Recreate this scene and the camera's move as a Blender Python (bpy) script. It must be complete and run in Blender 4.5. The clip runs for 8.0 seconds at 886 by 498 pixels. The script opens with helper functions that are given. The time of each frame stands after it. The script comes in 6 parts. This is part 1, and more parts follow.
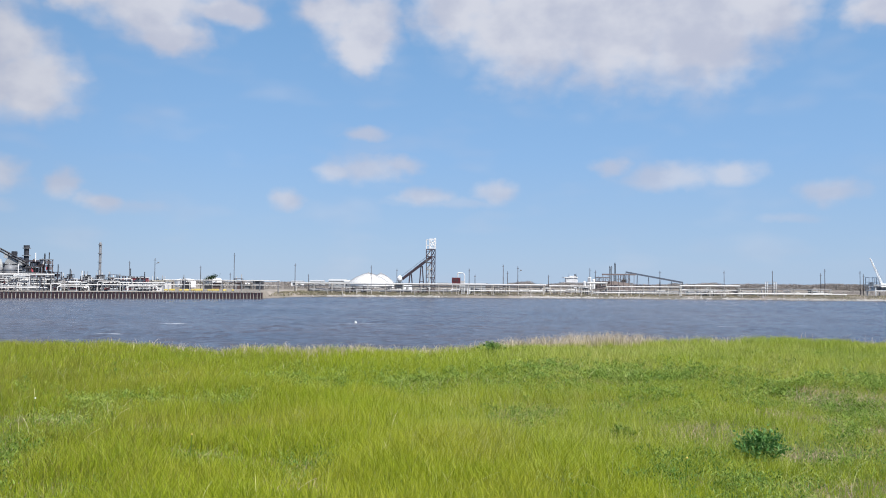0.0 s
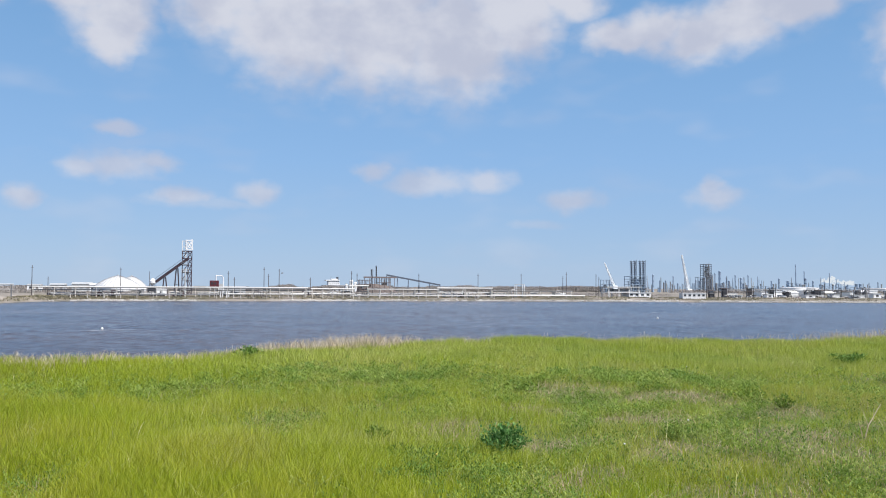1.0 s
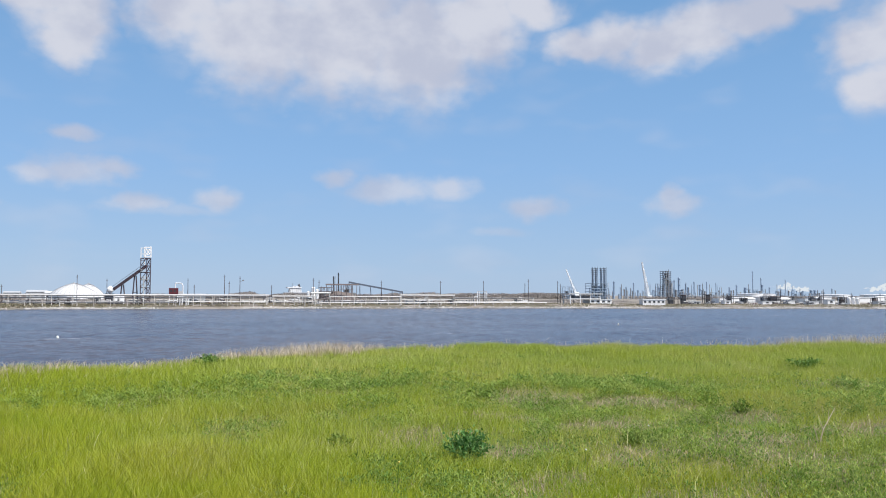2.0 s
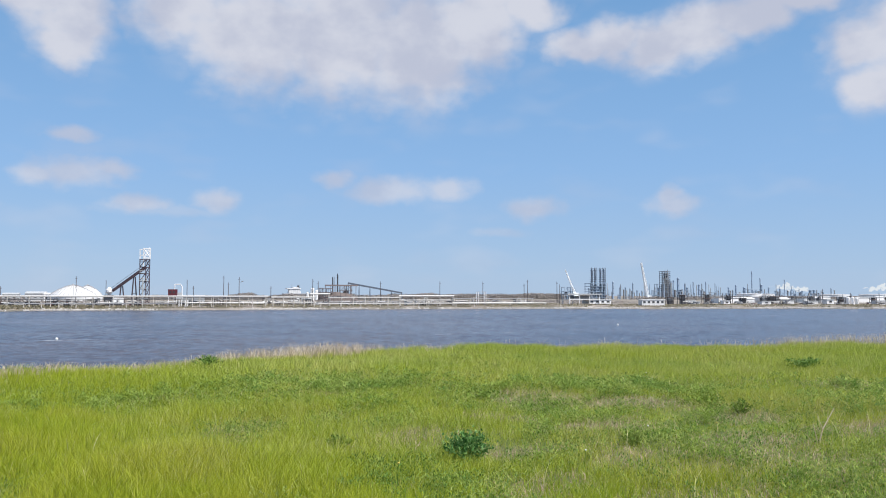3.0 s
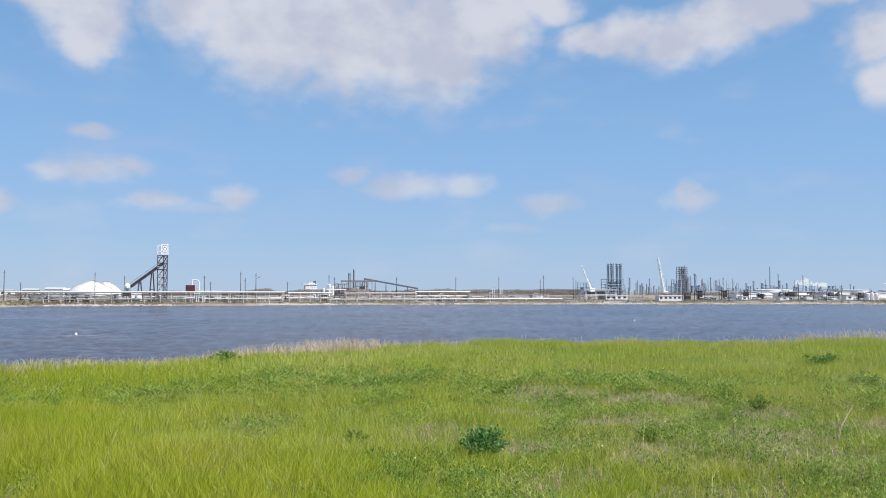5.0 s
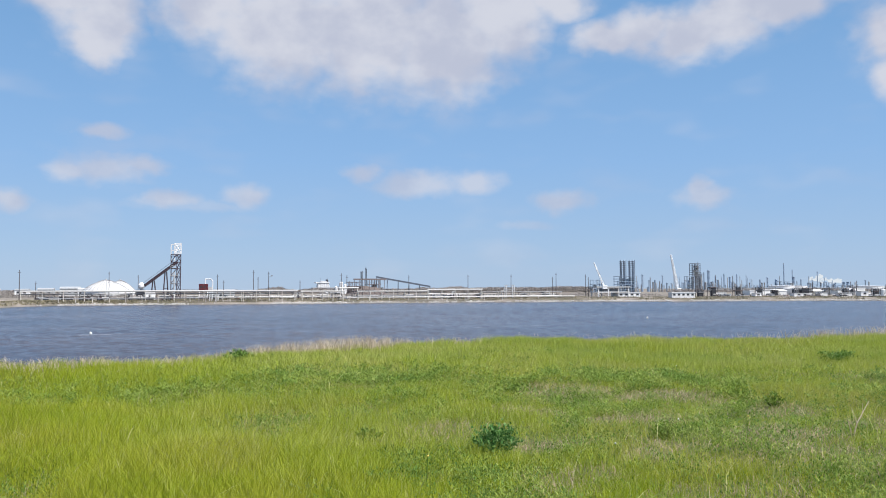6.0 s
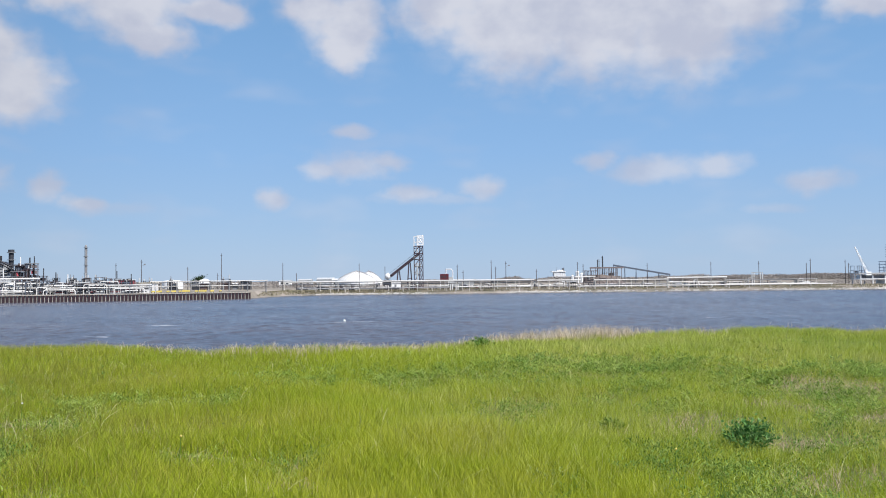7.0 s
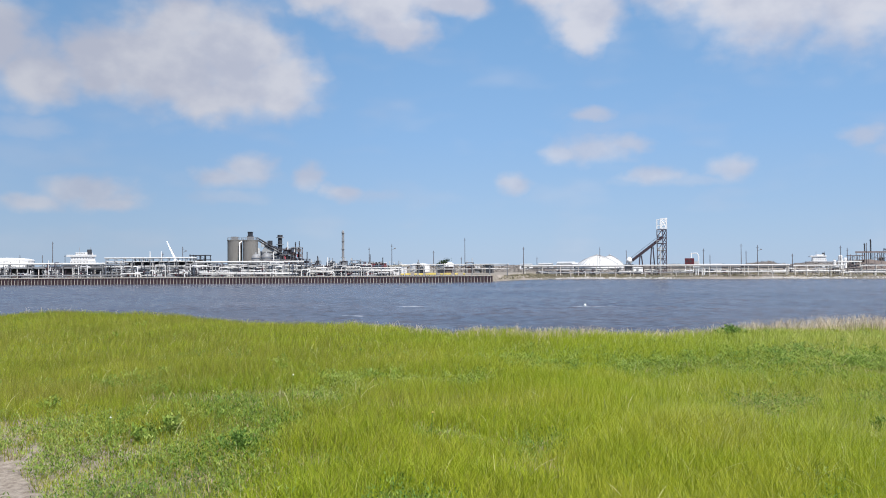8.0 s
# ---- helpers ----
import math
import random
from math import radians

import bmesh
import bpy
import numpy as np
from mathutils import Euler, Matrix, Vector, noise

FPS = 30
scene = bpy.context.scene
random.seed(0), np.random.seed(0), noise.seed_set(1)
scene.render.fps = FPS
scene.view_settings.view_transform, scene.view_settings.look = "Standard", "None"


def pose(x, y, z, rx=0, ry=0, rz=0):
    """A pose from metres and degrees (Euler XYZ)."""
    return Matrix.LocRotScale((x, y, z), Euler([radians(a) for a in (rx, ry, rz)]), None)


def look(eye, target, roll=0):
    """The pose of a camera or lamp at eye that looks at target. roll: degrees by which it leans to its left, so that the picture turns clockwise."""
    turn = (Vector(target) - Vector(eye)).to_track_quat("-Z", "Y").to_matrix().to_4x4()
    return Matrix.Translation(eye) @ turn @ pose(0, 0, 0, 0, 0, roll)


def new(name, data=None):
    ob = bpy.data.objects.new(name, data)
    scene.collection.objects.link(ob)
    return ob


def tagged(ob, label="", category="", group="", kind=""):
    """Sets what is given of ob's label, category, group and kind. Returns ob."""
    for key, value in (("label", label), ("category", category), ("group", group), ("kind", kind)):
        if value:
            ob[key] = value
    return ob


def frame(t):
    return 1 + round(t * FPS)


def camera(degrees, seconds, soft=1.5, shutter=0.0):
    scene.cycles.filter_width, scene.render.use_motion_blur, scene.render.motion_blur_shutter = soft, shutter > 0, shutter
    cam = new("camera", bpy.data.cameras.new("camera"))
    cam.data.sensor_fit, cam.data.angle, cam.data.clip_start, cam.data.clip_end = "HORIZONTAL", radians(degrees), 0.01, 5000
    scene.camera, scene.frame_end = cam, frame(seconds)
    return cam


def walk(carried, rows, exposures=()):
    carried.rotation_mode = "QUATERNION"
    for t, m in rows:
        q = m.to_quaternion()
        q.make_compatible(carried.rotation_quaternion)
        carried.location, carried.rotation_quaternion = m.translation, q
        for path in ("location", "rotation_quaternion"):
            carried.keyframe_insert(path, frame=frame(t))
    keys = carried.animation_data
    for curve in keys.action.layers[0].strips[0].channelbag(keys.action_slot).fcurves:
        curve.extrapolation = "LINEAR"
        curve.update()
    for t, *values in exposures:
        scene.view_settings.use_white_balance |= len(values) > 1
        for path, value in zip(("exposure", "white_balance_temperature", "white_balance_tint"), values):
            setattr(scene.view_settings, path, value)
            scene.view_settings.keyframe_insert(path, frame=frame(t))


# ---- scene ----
EYE = 5.6                      # eye height over the water, m


def aim(x, y, z, yaw, pitch, roll):
    return pose(x, y, z, 90 + pitch, 0, yaw) @ pose(0, 0, 0, 0, 0, -roll)


cam = camera(55.0, 8.0, soft=1.0)
walk(cam, [
    (0.0, aim(-0.055, 0, EYE, 0.0, 2.27, -0.467)),
    (0.5, aim(-0.015, 0, EYE, -9.549, 2.422, -0.239)),
    (1.0, aim(0, 0, EYE, -15.909, 2.567, -0.31)),
    (1.5, aim(0, 0, EYE, -17.77, 2.844, -0.4)),
    (1.7, aim(0, 0, EYE, -18.22, 2.98, -0.36)),
    (2.8, aim(0, 0, EYE, -18.56, 3.10, -0.08)),
    (3.0, aim(0, 0, EYE, -18.485, 3.098, -0.063)),
    (3.5, aim(0, 0, EYE, -18.541, 3.159, -0.043)),
    (4.0, aim(0, 0, EYE, -18.282, 3.119, -0.166)),
    (4.5, aim(0, 0, EYE, -17.447, 2.911, -0.126)),
    (4.7, aim(0, 0, EYE, -17.35, 2.86, -0.10)),
    (5.8, aim(0, 0, EYE, -17.7, 2.70, 0.15)),
    (6.0, aim(0, 0, EYE, -16.604, 2.66, 0.186)),
    (6.2, aim(-0.006, 0, EYE, -14.98, 2.60, 0.30)),
    (6.3, aim(-0.009, 0, EYE, -13.54, 2.57, 0.355)),
    (6.4, aim(-0.012, 0, EYE, -11.67, 2.54, 0.41)),
    (6.5, aim(-0.015, 0, EYE, -9.519, 2.514, 0.468)),
    (7.0, aim(-0.045, 0, EYE, -0.83, 2.029, 0.632)),
    (7.5, aim(-0.065, 0, EYE, 6.523, 1.687, 0.211)),
    (8.0, aim(-0.085, 0, EYE, 15.24, 1.087, 0.342)),
], exposures=[(0.0, 0.6), (8.0, 0.6)])

# ---- world: blue sky with drifting cumulus, one sun ----
SUN_AZ, SUN_EL = 134.0, 53.0   # clockwise from the y axis; over the horizon

world = bpy.data.worlds.new("world")
scene.world = world
world.use_nodes = True
wt = world.node_tree
wt.nodes.clear()


def wnode(kind, **props):
    n = wt.nodes.new(kind)
    for key, value in props.items():
        setattr(n, key, value)
    return n


def wmath(op, a, b=None, c=None, clamp=False):
    n = wnode("ShaderNodeMath", operation=op, use_clamp=clamp)
    for i, v in enumerate((a, b, c)):
        if v is None:
            continue
        if isinstance(v, (int, float)):
            n.inputs[i].default_value = v
        else:
            wt.links.new(v, n.inputs[i])
    return n.outputs[0]


sky = wnode("ShaderNodeTexSky", sky_type="NISHITA", sun_disc=False)
sky.sun_elevation, sky.sun_rotation = radians(SUN_EL), radians(SUN_AZ)
sky.air_density, sky.dust_density, sky.ozone_density = 1.0, 0.2, 1.5
SKY = 0.066
coord = wnode("ShaderNodeTexCoord")
split = wnode("ShaderNodeSeparateXYZ")
wt.links.new(coord.outputs["Generated"], split.inputs[0])
deg = 180 / math.pi
az = wmath("MULTIPLY", wmath("ARCTAN2", split.outputs[0], split.outputs[1]), deg)
el = wmath("MULTIPLY", wmath("ARCSINE", split.outputs[2]), deg)
flat = wnode("ShaderNodeCombineXYZ")
wt.links.new(az, flat.inputs[0])
wt.links.new(el, flat.inputs[1])


def wnoise(scale, detail, rough, offset=0.0, squash=1.4):
    m = wnode("ShaderNodeMapping")
    m.inputs["Scale"].default_value = (1, squash, 1)
    m.inputs["Location"].default_value = (offset, offset * 0.7, offset)
    wt.links.new(flat.outputs[0], m.inputs[0])
    n = wnode("ShaderNodeTexNoise", noise_dimensions="2D")
    n.inputs["Scale"].default_value, n.inputs["Detail"].default_value, n.inputs["Roughness"].default_value = scale, detail, rough
    wt.links.new(m.outputs[0], n.inputs["Vector"])
    return n


def wvec(op, a, b):
    n = wnode("ShaderNodeVectorMath", operation=op)
    for i, v in enumerate((a, b)):
        if isinstance(v, tuple):
            n.inputs[i].default_value = v
        else:
            wt.links.new(v, n.inputs[i])
    return n


# the clouds' outlines wander by noise at two sizes
big = wvec("MULTIPLY", wvec("SUBTRACT", wnoise(0.24, 2.5, 0.45).outputs["Color"], (0.5, 0.5, 0.5)).outputs[0], (3.0, 1.5, 0.0))
fine = wvec("MULTIPLY", wvec("SUBTRACT", wnoise(1.0, 3.0, 0.5, 31.0).outputs["Color"], (0.5, 0.5, 0.5)).outputs[0], (0.62, 0.42, 0.0))
bent = wvec("ADD", wvec("ADD", flat.outputs[0], big.outputs[0]).outputs[0], fine.outputs[0]).outputs[0]


def puffs(blobs, bent_by):
    """How deep a direction lies within a group of round puffs (azimuth, elevation, half width, half height): 1 in the middle, 0 at the rim."""
    best = None
    for a, e, rx, ry in blobs:
        d = wvec("MULTIPLY", wvec("SUBTRACT", bent_by, (a, e, 0)).outputs[0], (1 / rx, 1 / ry, 0))
        length = wnode("ShaderNodeVectorMath", operation="LENGTH")
        wt.links.new(d.outputs[0], length.inputs[0])
        best = length.outputs["Value"] if best is None else wmath("SMOOTH_MIN", best, length.outputs["Value"], 0.25)
    return wmath("SUBTRACT", 1.0, best)


LARGE = [
    [(1.1, 18.2, 3.3, 2.4), (5.8, 16.8, 4.8, 3.6), (11.5, 17.2, 5.7, 4.3), (16.8, 16.6, 4.6, 4.1), (21.1, 18.1, 3.0, 3.0), (24.2, 18.7, 2.3, 1.3), (11.4, 22.0, 14, 4.0)],
    [(-5.4, 17.0, 2.8, 2.3), (-5.6, 15.2, 1.9, 1.3), (-7.7, 17.8, 2.3, 1.3)],
    [(27.2, 16.3, 2.0, 1.2), (29.8, 16.5, 2.6, 1.5), (32.8, 16.2, 2.4, 1.7), (35.3, 16.9, 2.9, 1.7), (38.4, 17.5, 3.2, 1.5), (41.8, 18.2, 2.9, 1.1)],
    [(45.2, 15.0, 2.3, 1.6), (47.3, 15.6, 3.0, 2.4), (45.8, 12.5, 2.1, 1.5), (49.5, 13.5, 3.0, 2.5)],
    [(-43.5, 13.8, 2.6, 2.6), (-41.0, 11.7, 2.6, 2.2), (-37.1, 12.6, 2.7, 2.3), (-33.1, 13.3, 4.5, 3.5), (-28.8, 13.9, 3.4, 3.2), (-30.6, 10.7, 2.7, 1.5), (-25.9, 11.9, 2.3, 2.0), (-28.6, 11.6, 3.0, 2.0), (-32.0, 15.6, 3.0, 1.7)],
    [(-19.1, 17.0, 3.4, 2.0), (-17.8, 15.6, 2.3, 1.3), (-23.2, 17.6, 2.6, 1.2), (-14.5, 17.4, 2.2, 1.0), (-19, 19.5, 7, 2.2)],
]
SMALL = [
    [(-5.1, 9.8, 1.5, 0.55), (-5.2, 7.6, 2.6, 0.95), (-2.8, 7.9, 2.0, 0.55), (-7.3, 7.3, 1.4, 0.6), (-1.4, 5.8, 1.9, 0.6), (3.6, 6.1, 1.6, 0.75)],
    [(11.2, 7.7, 1.2, 0.6), (14.6, 7.1, 3.0, 0.9), (18.8, 7.1, 2.0, 0.85), (24.5, 5.8, 2.0, 0.75), (33.9, 5.9, 1.9, 0.75), (33.3, 6.5, 0.9, 0.7)],
    [(-28.1, 6.4, 1.7, 1.1), (-29.5, 5.8, 1.9, 0.8), (-24.2, 6.0, 1.1, 0.9), (-22.2, 4.9, 1.3, 0.6), (-37.8, 4.6, 2.8, 1.0), (-40.9, 4.0, 2.2, 0.6), (-36.8, 4.0, 1.9, 0.5), (-10.4, 5.4, 1.2, 0.75)],
    [(-40.9, 8.5, 2.0, 0.6), (-29.2, 4.5, 2.2, 0.5), (-19.9, 4.7, 2.0, 0.45), (0.5, 5.4, 4.0, 0.35), (22.0, 4.2, 2.0, 0.3)],
]
BEHIND = [[(-75, 24, 13, 6), (-100, 16, 16, 4), (-140, 30, 20, 8), (75, 20, 12, 5), (100, 30, 15, 7), (140, 18, 18, 5), (178, 40, 30, 9), (-20, 36, 16, 6), (25, 42, 18, 7), (-60, 45, 18, 8)]]
grain = wmath("SUBTRACT", wnoise(0.6, 3.0, 0.45, 7.0).outputs["Fac"], 0.5)
bent_small = wvec("ADD", wvec("ADD", flat.outputs[0], wvec("MULTIPLY", big.outputs[0], (0.35, 0.3, 0)).outputs[0]).outputs[0],
                  wvec("MULTIPLY", fine.outputs[0], (1.1, 0.8, 0)).outputs[0]).outputs[0]


def ramp(value, lo, hi, to):
    n = wnode("ShaderNodeMapRange", interpolation_type="SMOOTHSTEP")
    n.inputs["From Min"].default_value, n.inputs["From Max"].default_value, n.inputs["To Max"].default_value = lo, hi, to
    wt.links.new(value, n.inputs["Value"])
    return n.outputs["Result"]


depth_large = None
for group in LARGE + BEHIND:
    p = puffs(group, bent)
    depth_large = p if depth_large is None else wmath("MAXIMUM", depth_large, p)
cover = ramp(wmath("ADD", depth_large, wmath("MULTIPLY", grain, 0.55)), -0.42, 0.50, 0.95)
# a thin veil drifts off the large clouds
veil = wnoise(0.3, 3.0, 0.5, 91.0, 1.6).outputs["Fac"]
cover = wmath("MAXIMUM", cover, wmath("MULTIPLY", ramp(depth_large, -0.7, 0.2, 0.38), ramp(veil, 0.38, 0.75, 1.0)))
cover = wmath("MAXIMUM", cover, ramp(wnoise(0.16, 2.0, 0.5, 140.0, 2.6).outputs["Fac"], 0.48, 0.85, 0.2))
for group, top in zip(SMALL, (0.72, 0.68, 0.76, 0.3)):
    part_cover = ramp(wmath("ADD", puffs(group, bent_small), wmath("MULTIPLY", grain, 0.9)), -0.45, 0.72, top)
    cover = wmath("MAXIMUM", cover, part_cover)
# two plumes of steam over the refinery
steam = ramp(wmath("ADD", puffs([(40.4, 0.55, 0.55, 0.16), (41.2, 0.38, 0.6, 0.13), (45.3, 0.40, 0.45, 0.13), (45.8, 0.55, 0.35, 0.13)], wvec("ADD", flat.outputs[0], wvec("MULTIPLY", wvec("SUBTRACT", wnoise(2.2, 4.0, 0.6, 13.0).outputs["Color"], (0.5, 0.5, 0.5)).outputs[0], (1.6, 0.7, 0.0)).outputs[0]).outputs[0]), wmath("MULTIPLY", grain, 0.5)), -0.05, 0.35, 0.9)
# thick cloud is a little greyer than its lit rims
shade = wnode("ShaderNodeMix", data_type="RGBA")
shade.inputs[6].default_value, shade.inputs[7].default_value = (0.440, 0.452, 0.506, 1), (0.345, 0.366, 0.445, 1)
wt.links.new(ramp(wmath("ADD", wmath("MULTIPLY", wnoise(0.13, 2.0, 0.5, 55.0).outputs["Fac"], 0.7), wmath("MULTIPLY", wnoise(0.5, 3.0, 0.5, 21.0).outputs["Fac"], 0.3)), 0.36, 0.62, 1.0), shade.inputs[0])
skyc = wvec("MULTIPLY", sky.outputs[0], (SKY, SKY, SKY)).outputs[0]
# bright blue summer haze, palest at the horizon and thinning with height
haze = wnode("ShaderNodeValToRGB")
stops = haze.color_ramp.elements
stops[0].position, stops[0].color = 0.0, (0.252, 0.360, 0.520, 1)
stops[1].position, stops[1].color = 1.0, (0.096, 0.236, 0.450, 1)
stops.new(0.35).color = (0.180, 0.322, 0.545, 1)
wt.links.new(wmath("DIVIDE", el, 24.0, clamp=True), haze.inputs[0])
hazed = wnode("ShaderNodeMix", data_type="RGBA")
wt.links.new(wmath("SUBTRACT", 0.85, ramp(el, 10.0, 60.0, 0.75)), hazed.inputs[0])
wt.links.new(skyc, hazed.inputs[6])
wt.links.new(haze.outputs[0], hazed.inputs[7])
skyc = hazed.outputs[2]
mixc = wnode("ShaderNodeMix", data_type="RGBA")
wt.links.new(cover, mixc.inputs[0])
wt.links.new(skyc, mixc.inputs[6])
wt.links.new(shade.outputs[2], mixc.inputs[7])
plume = wnode("ShaderNodeMix", data_type="RGBA")
plume.inputs[7].default_value = (0.52, 0.55, 0.57, 1)
wt.links.new(steam, plume.inputs[0])
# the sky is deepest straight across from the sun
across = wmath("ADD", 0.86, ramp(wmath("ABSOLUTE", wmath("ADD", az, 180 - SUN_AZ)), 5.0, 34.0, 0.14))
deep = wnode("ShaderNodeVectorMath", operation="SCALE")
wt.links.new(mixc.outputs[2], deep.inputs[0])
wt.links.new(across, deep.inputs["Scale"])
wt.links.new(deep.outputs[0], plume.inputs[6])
back = wnode("ShaderNodeBackground")
wt.links.new(plume.outputs[2], back.inputs[0])
wout = wnode("ShaderNodeOutputWorld")
wt.links.new(back.outputs[0], wout.inputs[0])

sun = new("sun", bpy.data.lights.new("sun", "SUN"))
sun.data.energy, sun.data.angle, sun.data.color = 4.4, radians(0.55), (1.0, 0.965, 0.91)
sa, se = radians(SUN_AZ), radians(SUN_EL)
sun.matrix_world = look((100 * math.sin(sa), 100 * math.cos(sa), 120), (100 * math.sin(sa) - math.sin(sa) * math.cos(se), 100 * math.cos(sa) - math.cos(sa) * math.cos(se), 120 - math.sin(se)))


# ---- materials ----
def material(name, rough=0.6, metal=0.0):
    m = bpy.data.materials.new(name)
    m.use_nodes = True
    b = m.node_tree.nodes["Principled BSDF"]
    b.inputs["Roughness"].default_value, b.inputs["Metallic"].default_value = rough, metal
    return m, m.node_tree, b


def add(tree, kind, **props):
    n = tree.nodes.new(kind)
    for key, value in props.items():
        setattr(n, key, value)
    return n


def noise_node(tree, vector, scale, detail=4.0, rough=0.55):
    n = add(tree, "ShaderNodeTexNoise")
    n.inputs["Scale"].default_value, n.inputs["Detail"].default_value, n.inputs["Roughness"].default_value = scale, detail, rough
    if vector is not None:
        tree.links.new(vector, n.inputs["Vector"])
    return n


def ramp_node(tree, fac, stops):
    r = add(tree, "ShaderNodeValToRGB")
    els = r.color_ramp.elements
    while len(els) < len(stops):
        els.new(0.5)
    for e, (p, c) in zip(els, stops):
        e.position, e.color = p, (*c, 1)
    tree.links.new(fac, r.inputs[0])
    return r


def mix_node(tree, fac, a, b, blend="MIX"):
    n = add(tree, "ShaderNodeMix", data_type="RGBA", blend_type=blend)
    for i, v in ((0, fac), (6, a), (7, b)):
        if isinstance(v, (int, float)):
            n.inputs[i].default_value = v
        elif isinstance(v, tuple):
            n.inputs[i].default_value = (*v, 1)
        else:
            tree.links.new(v, n.inputs[i])
    return n.outputs[2]


def weathered(name, colour, rough=0.6, metal=0.0, dirt=(0.16, 0.11, 0.08), amount=0.45, scale=0.35, streak=3.0):
    """Painted or bare surface with stains that run down and fine grain; places vary from object to object."""
    m, t, b = material(name, rough, metal)
    geo = add(t, "ShaderNodeNewGeometry")
    info = add(t, "ShaderNodeObjectInfo")
    mp = add(t, "ShaderNodeMapping")
    mp.inputs["Scale"].default_value = (streak, streak, 1.0)
    t.links.new(geo.outputs["Position"], mp.inputs[0])
    n1 = noise_node(t, mp.outputs[0], scale, 5.0, 0.65)
    r1 = ramp_node(t, n1.outputs["Fac"], [(0.42, (0, 0, 0)), (0.78, (1, 1, 1))])
    fac = add(t, "ShaderNodeMath", operation="MULTIPLY")
    fac.inputs[1].default_value = amount
    t.links.new(r1.outputs[0], fac.inputs[0])
    stained = mix_node(t, fac.outputs[0], colour, dirt)
    hsv = add(t, "ShaderNodeHueSaturation")
    vary = add(t, "ShaderNodeMapRange")
    vary.inputs["To Min"].default_value, vary.inputs["To Max"].default_value = 0.86, 1.12
    t.links.new(info.outputs["Random"], vary.inputs["Value"])
    t.links.new(vary.outputs[0], hsv.inputs["Value"])
    t.links.new(stained, hsv.inputs["Color"])
    t.links.new(hsv.outputs[0], b.inputs["Base Color"])
    return m


WHITE = weathered("white_paint", (0.76, 0.76, 0.77), 0.5, amount=0.35, dirt=(0.52, 0.48, 0.46))
PIPE = weathered("pipe_cladding", (0.60, 0.595, 0.59), 0.45, amount=0.5, dirt=(0.44, 0.36, 0.30))
POST = weathered("pale_post_paint", (0.56, 0.53, 0.49), 0.6, amount=0.4)
# white boom paint, tinted slightly blue for haze over the distant cranes
BOOM = weathered("hazed_boom_paint", (0.84, 0.87, 0.90), 0.5, amount=0.1)
HEAD = weathered("purple_brown_steel", (0.045, 0.03, 0.042), 0.75, dirt=(0.09, 0.05, 0.055), amount=0.4)
MILL = weathered("blue_grey_sheet", (0.085, 0.105, 0.145), 0.6, dirt=(0.05, 0.05, 0.06))
# brown steel, greyed and lightened in colour for the haze over the stockpile
HAZED_BROWN = weathered("hazed_brown_steel", (0.15, 0.125, 0.13), 0.8, dirt=(0.20, 0.16, 0.14))
BRICKRED = weathered("bright_red_sheet", (0.36, 0.05, 0.07), 0.6, amount=0.2)
CREAM = weathered("cream_sheet", (0.66, 0.61, 0.50), 0.6)
STEEL = weathered("dark_steel", (0.030, 0.033, 0.043), 0.6, dirt=(0.06, 0.05, 0.048), amount=0.4)
RUST = weathered("rusty_steel", (0.085, 0.06, 0.062), 0.75, amount=0.5)
SHEET = weathered("sheet_pile_steel", (0.026, 0.011, 0.017), 0.8, dirt=(0.06, 0.035, 0.042), amount=0.4)
DECK = weathered("dark_deck", (0.15, 0.14, 0.135), 0.85, dirt=(0.08, 0.07, 0.07))
CAP = weathered("concrete_cap", (0.45, 0.41, 0.36), 0.8)
CONCRETE = weathered("silo_concrete", (0.165, 0.16, 0.155), 0.85, dirt=(0.10, 0.09, 0.08), amount=0.6, scale=0.2)
GREY = weathered("grey_steel", (0.22, 0.23, 0.25), 0.55)
GALV = weathered("galvanised_steel", (0.42, 0.44, 0.46), 0.5)
# far steel, with the blue of distance haze put into base and stain colour
HAZED_STEEL = weathered("hazed_steel", (0.29, 0.37, 0.48), 0.6, dirt=(0.22, 0.27, 0.35))
WOOD = weathered("pole_timber", (0.075, 0.068, 0.075), 0.85)
RED = weathered("red_paint", (0.10, 0.012, 0.022), 0.55, amount=0.3)
YELLOW = weathered("yellow_paint", (0.60, 0.46, 0.10), 0.6, amount=0.5, dirt=(0.5, 0.44, 0.3))
STONE = weathered("riprap_stone", (0.50, 0.48, 0.46), 0.9, scale=1.0, streak=1.0)
COAL = weathered("stockpile_material", (0.15, 0.125, 0.12), 0.9, streak=1.0)
BUOY = weathered("buoy_white", (0.8, 0.8, 0.78), 0.4, amount=0.1)


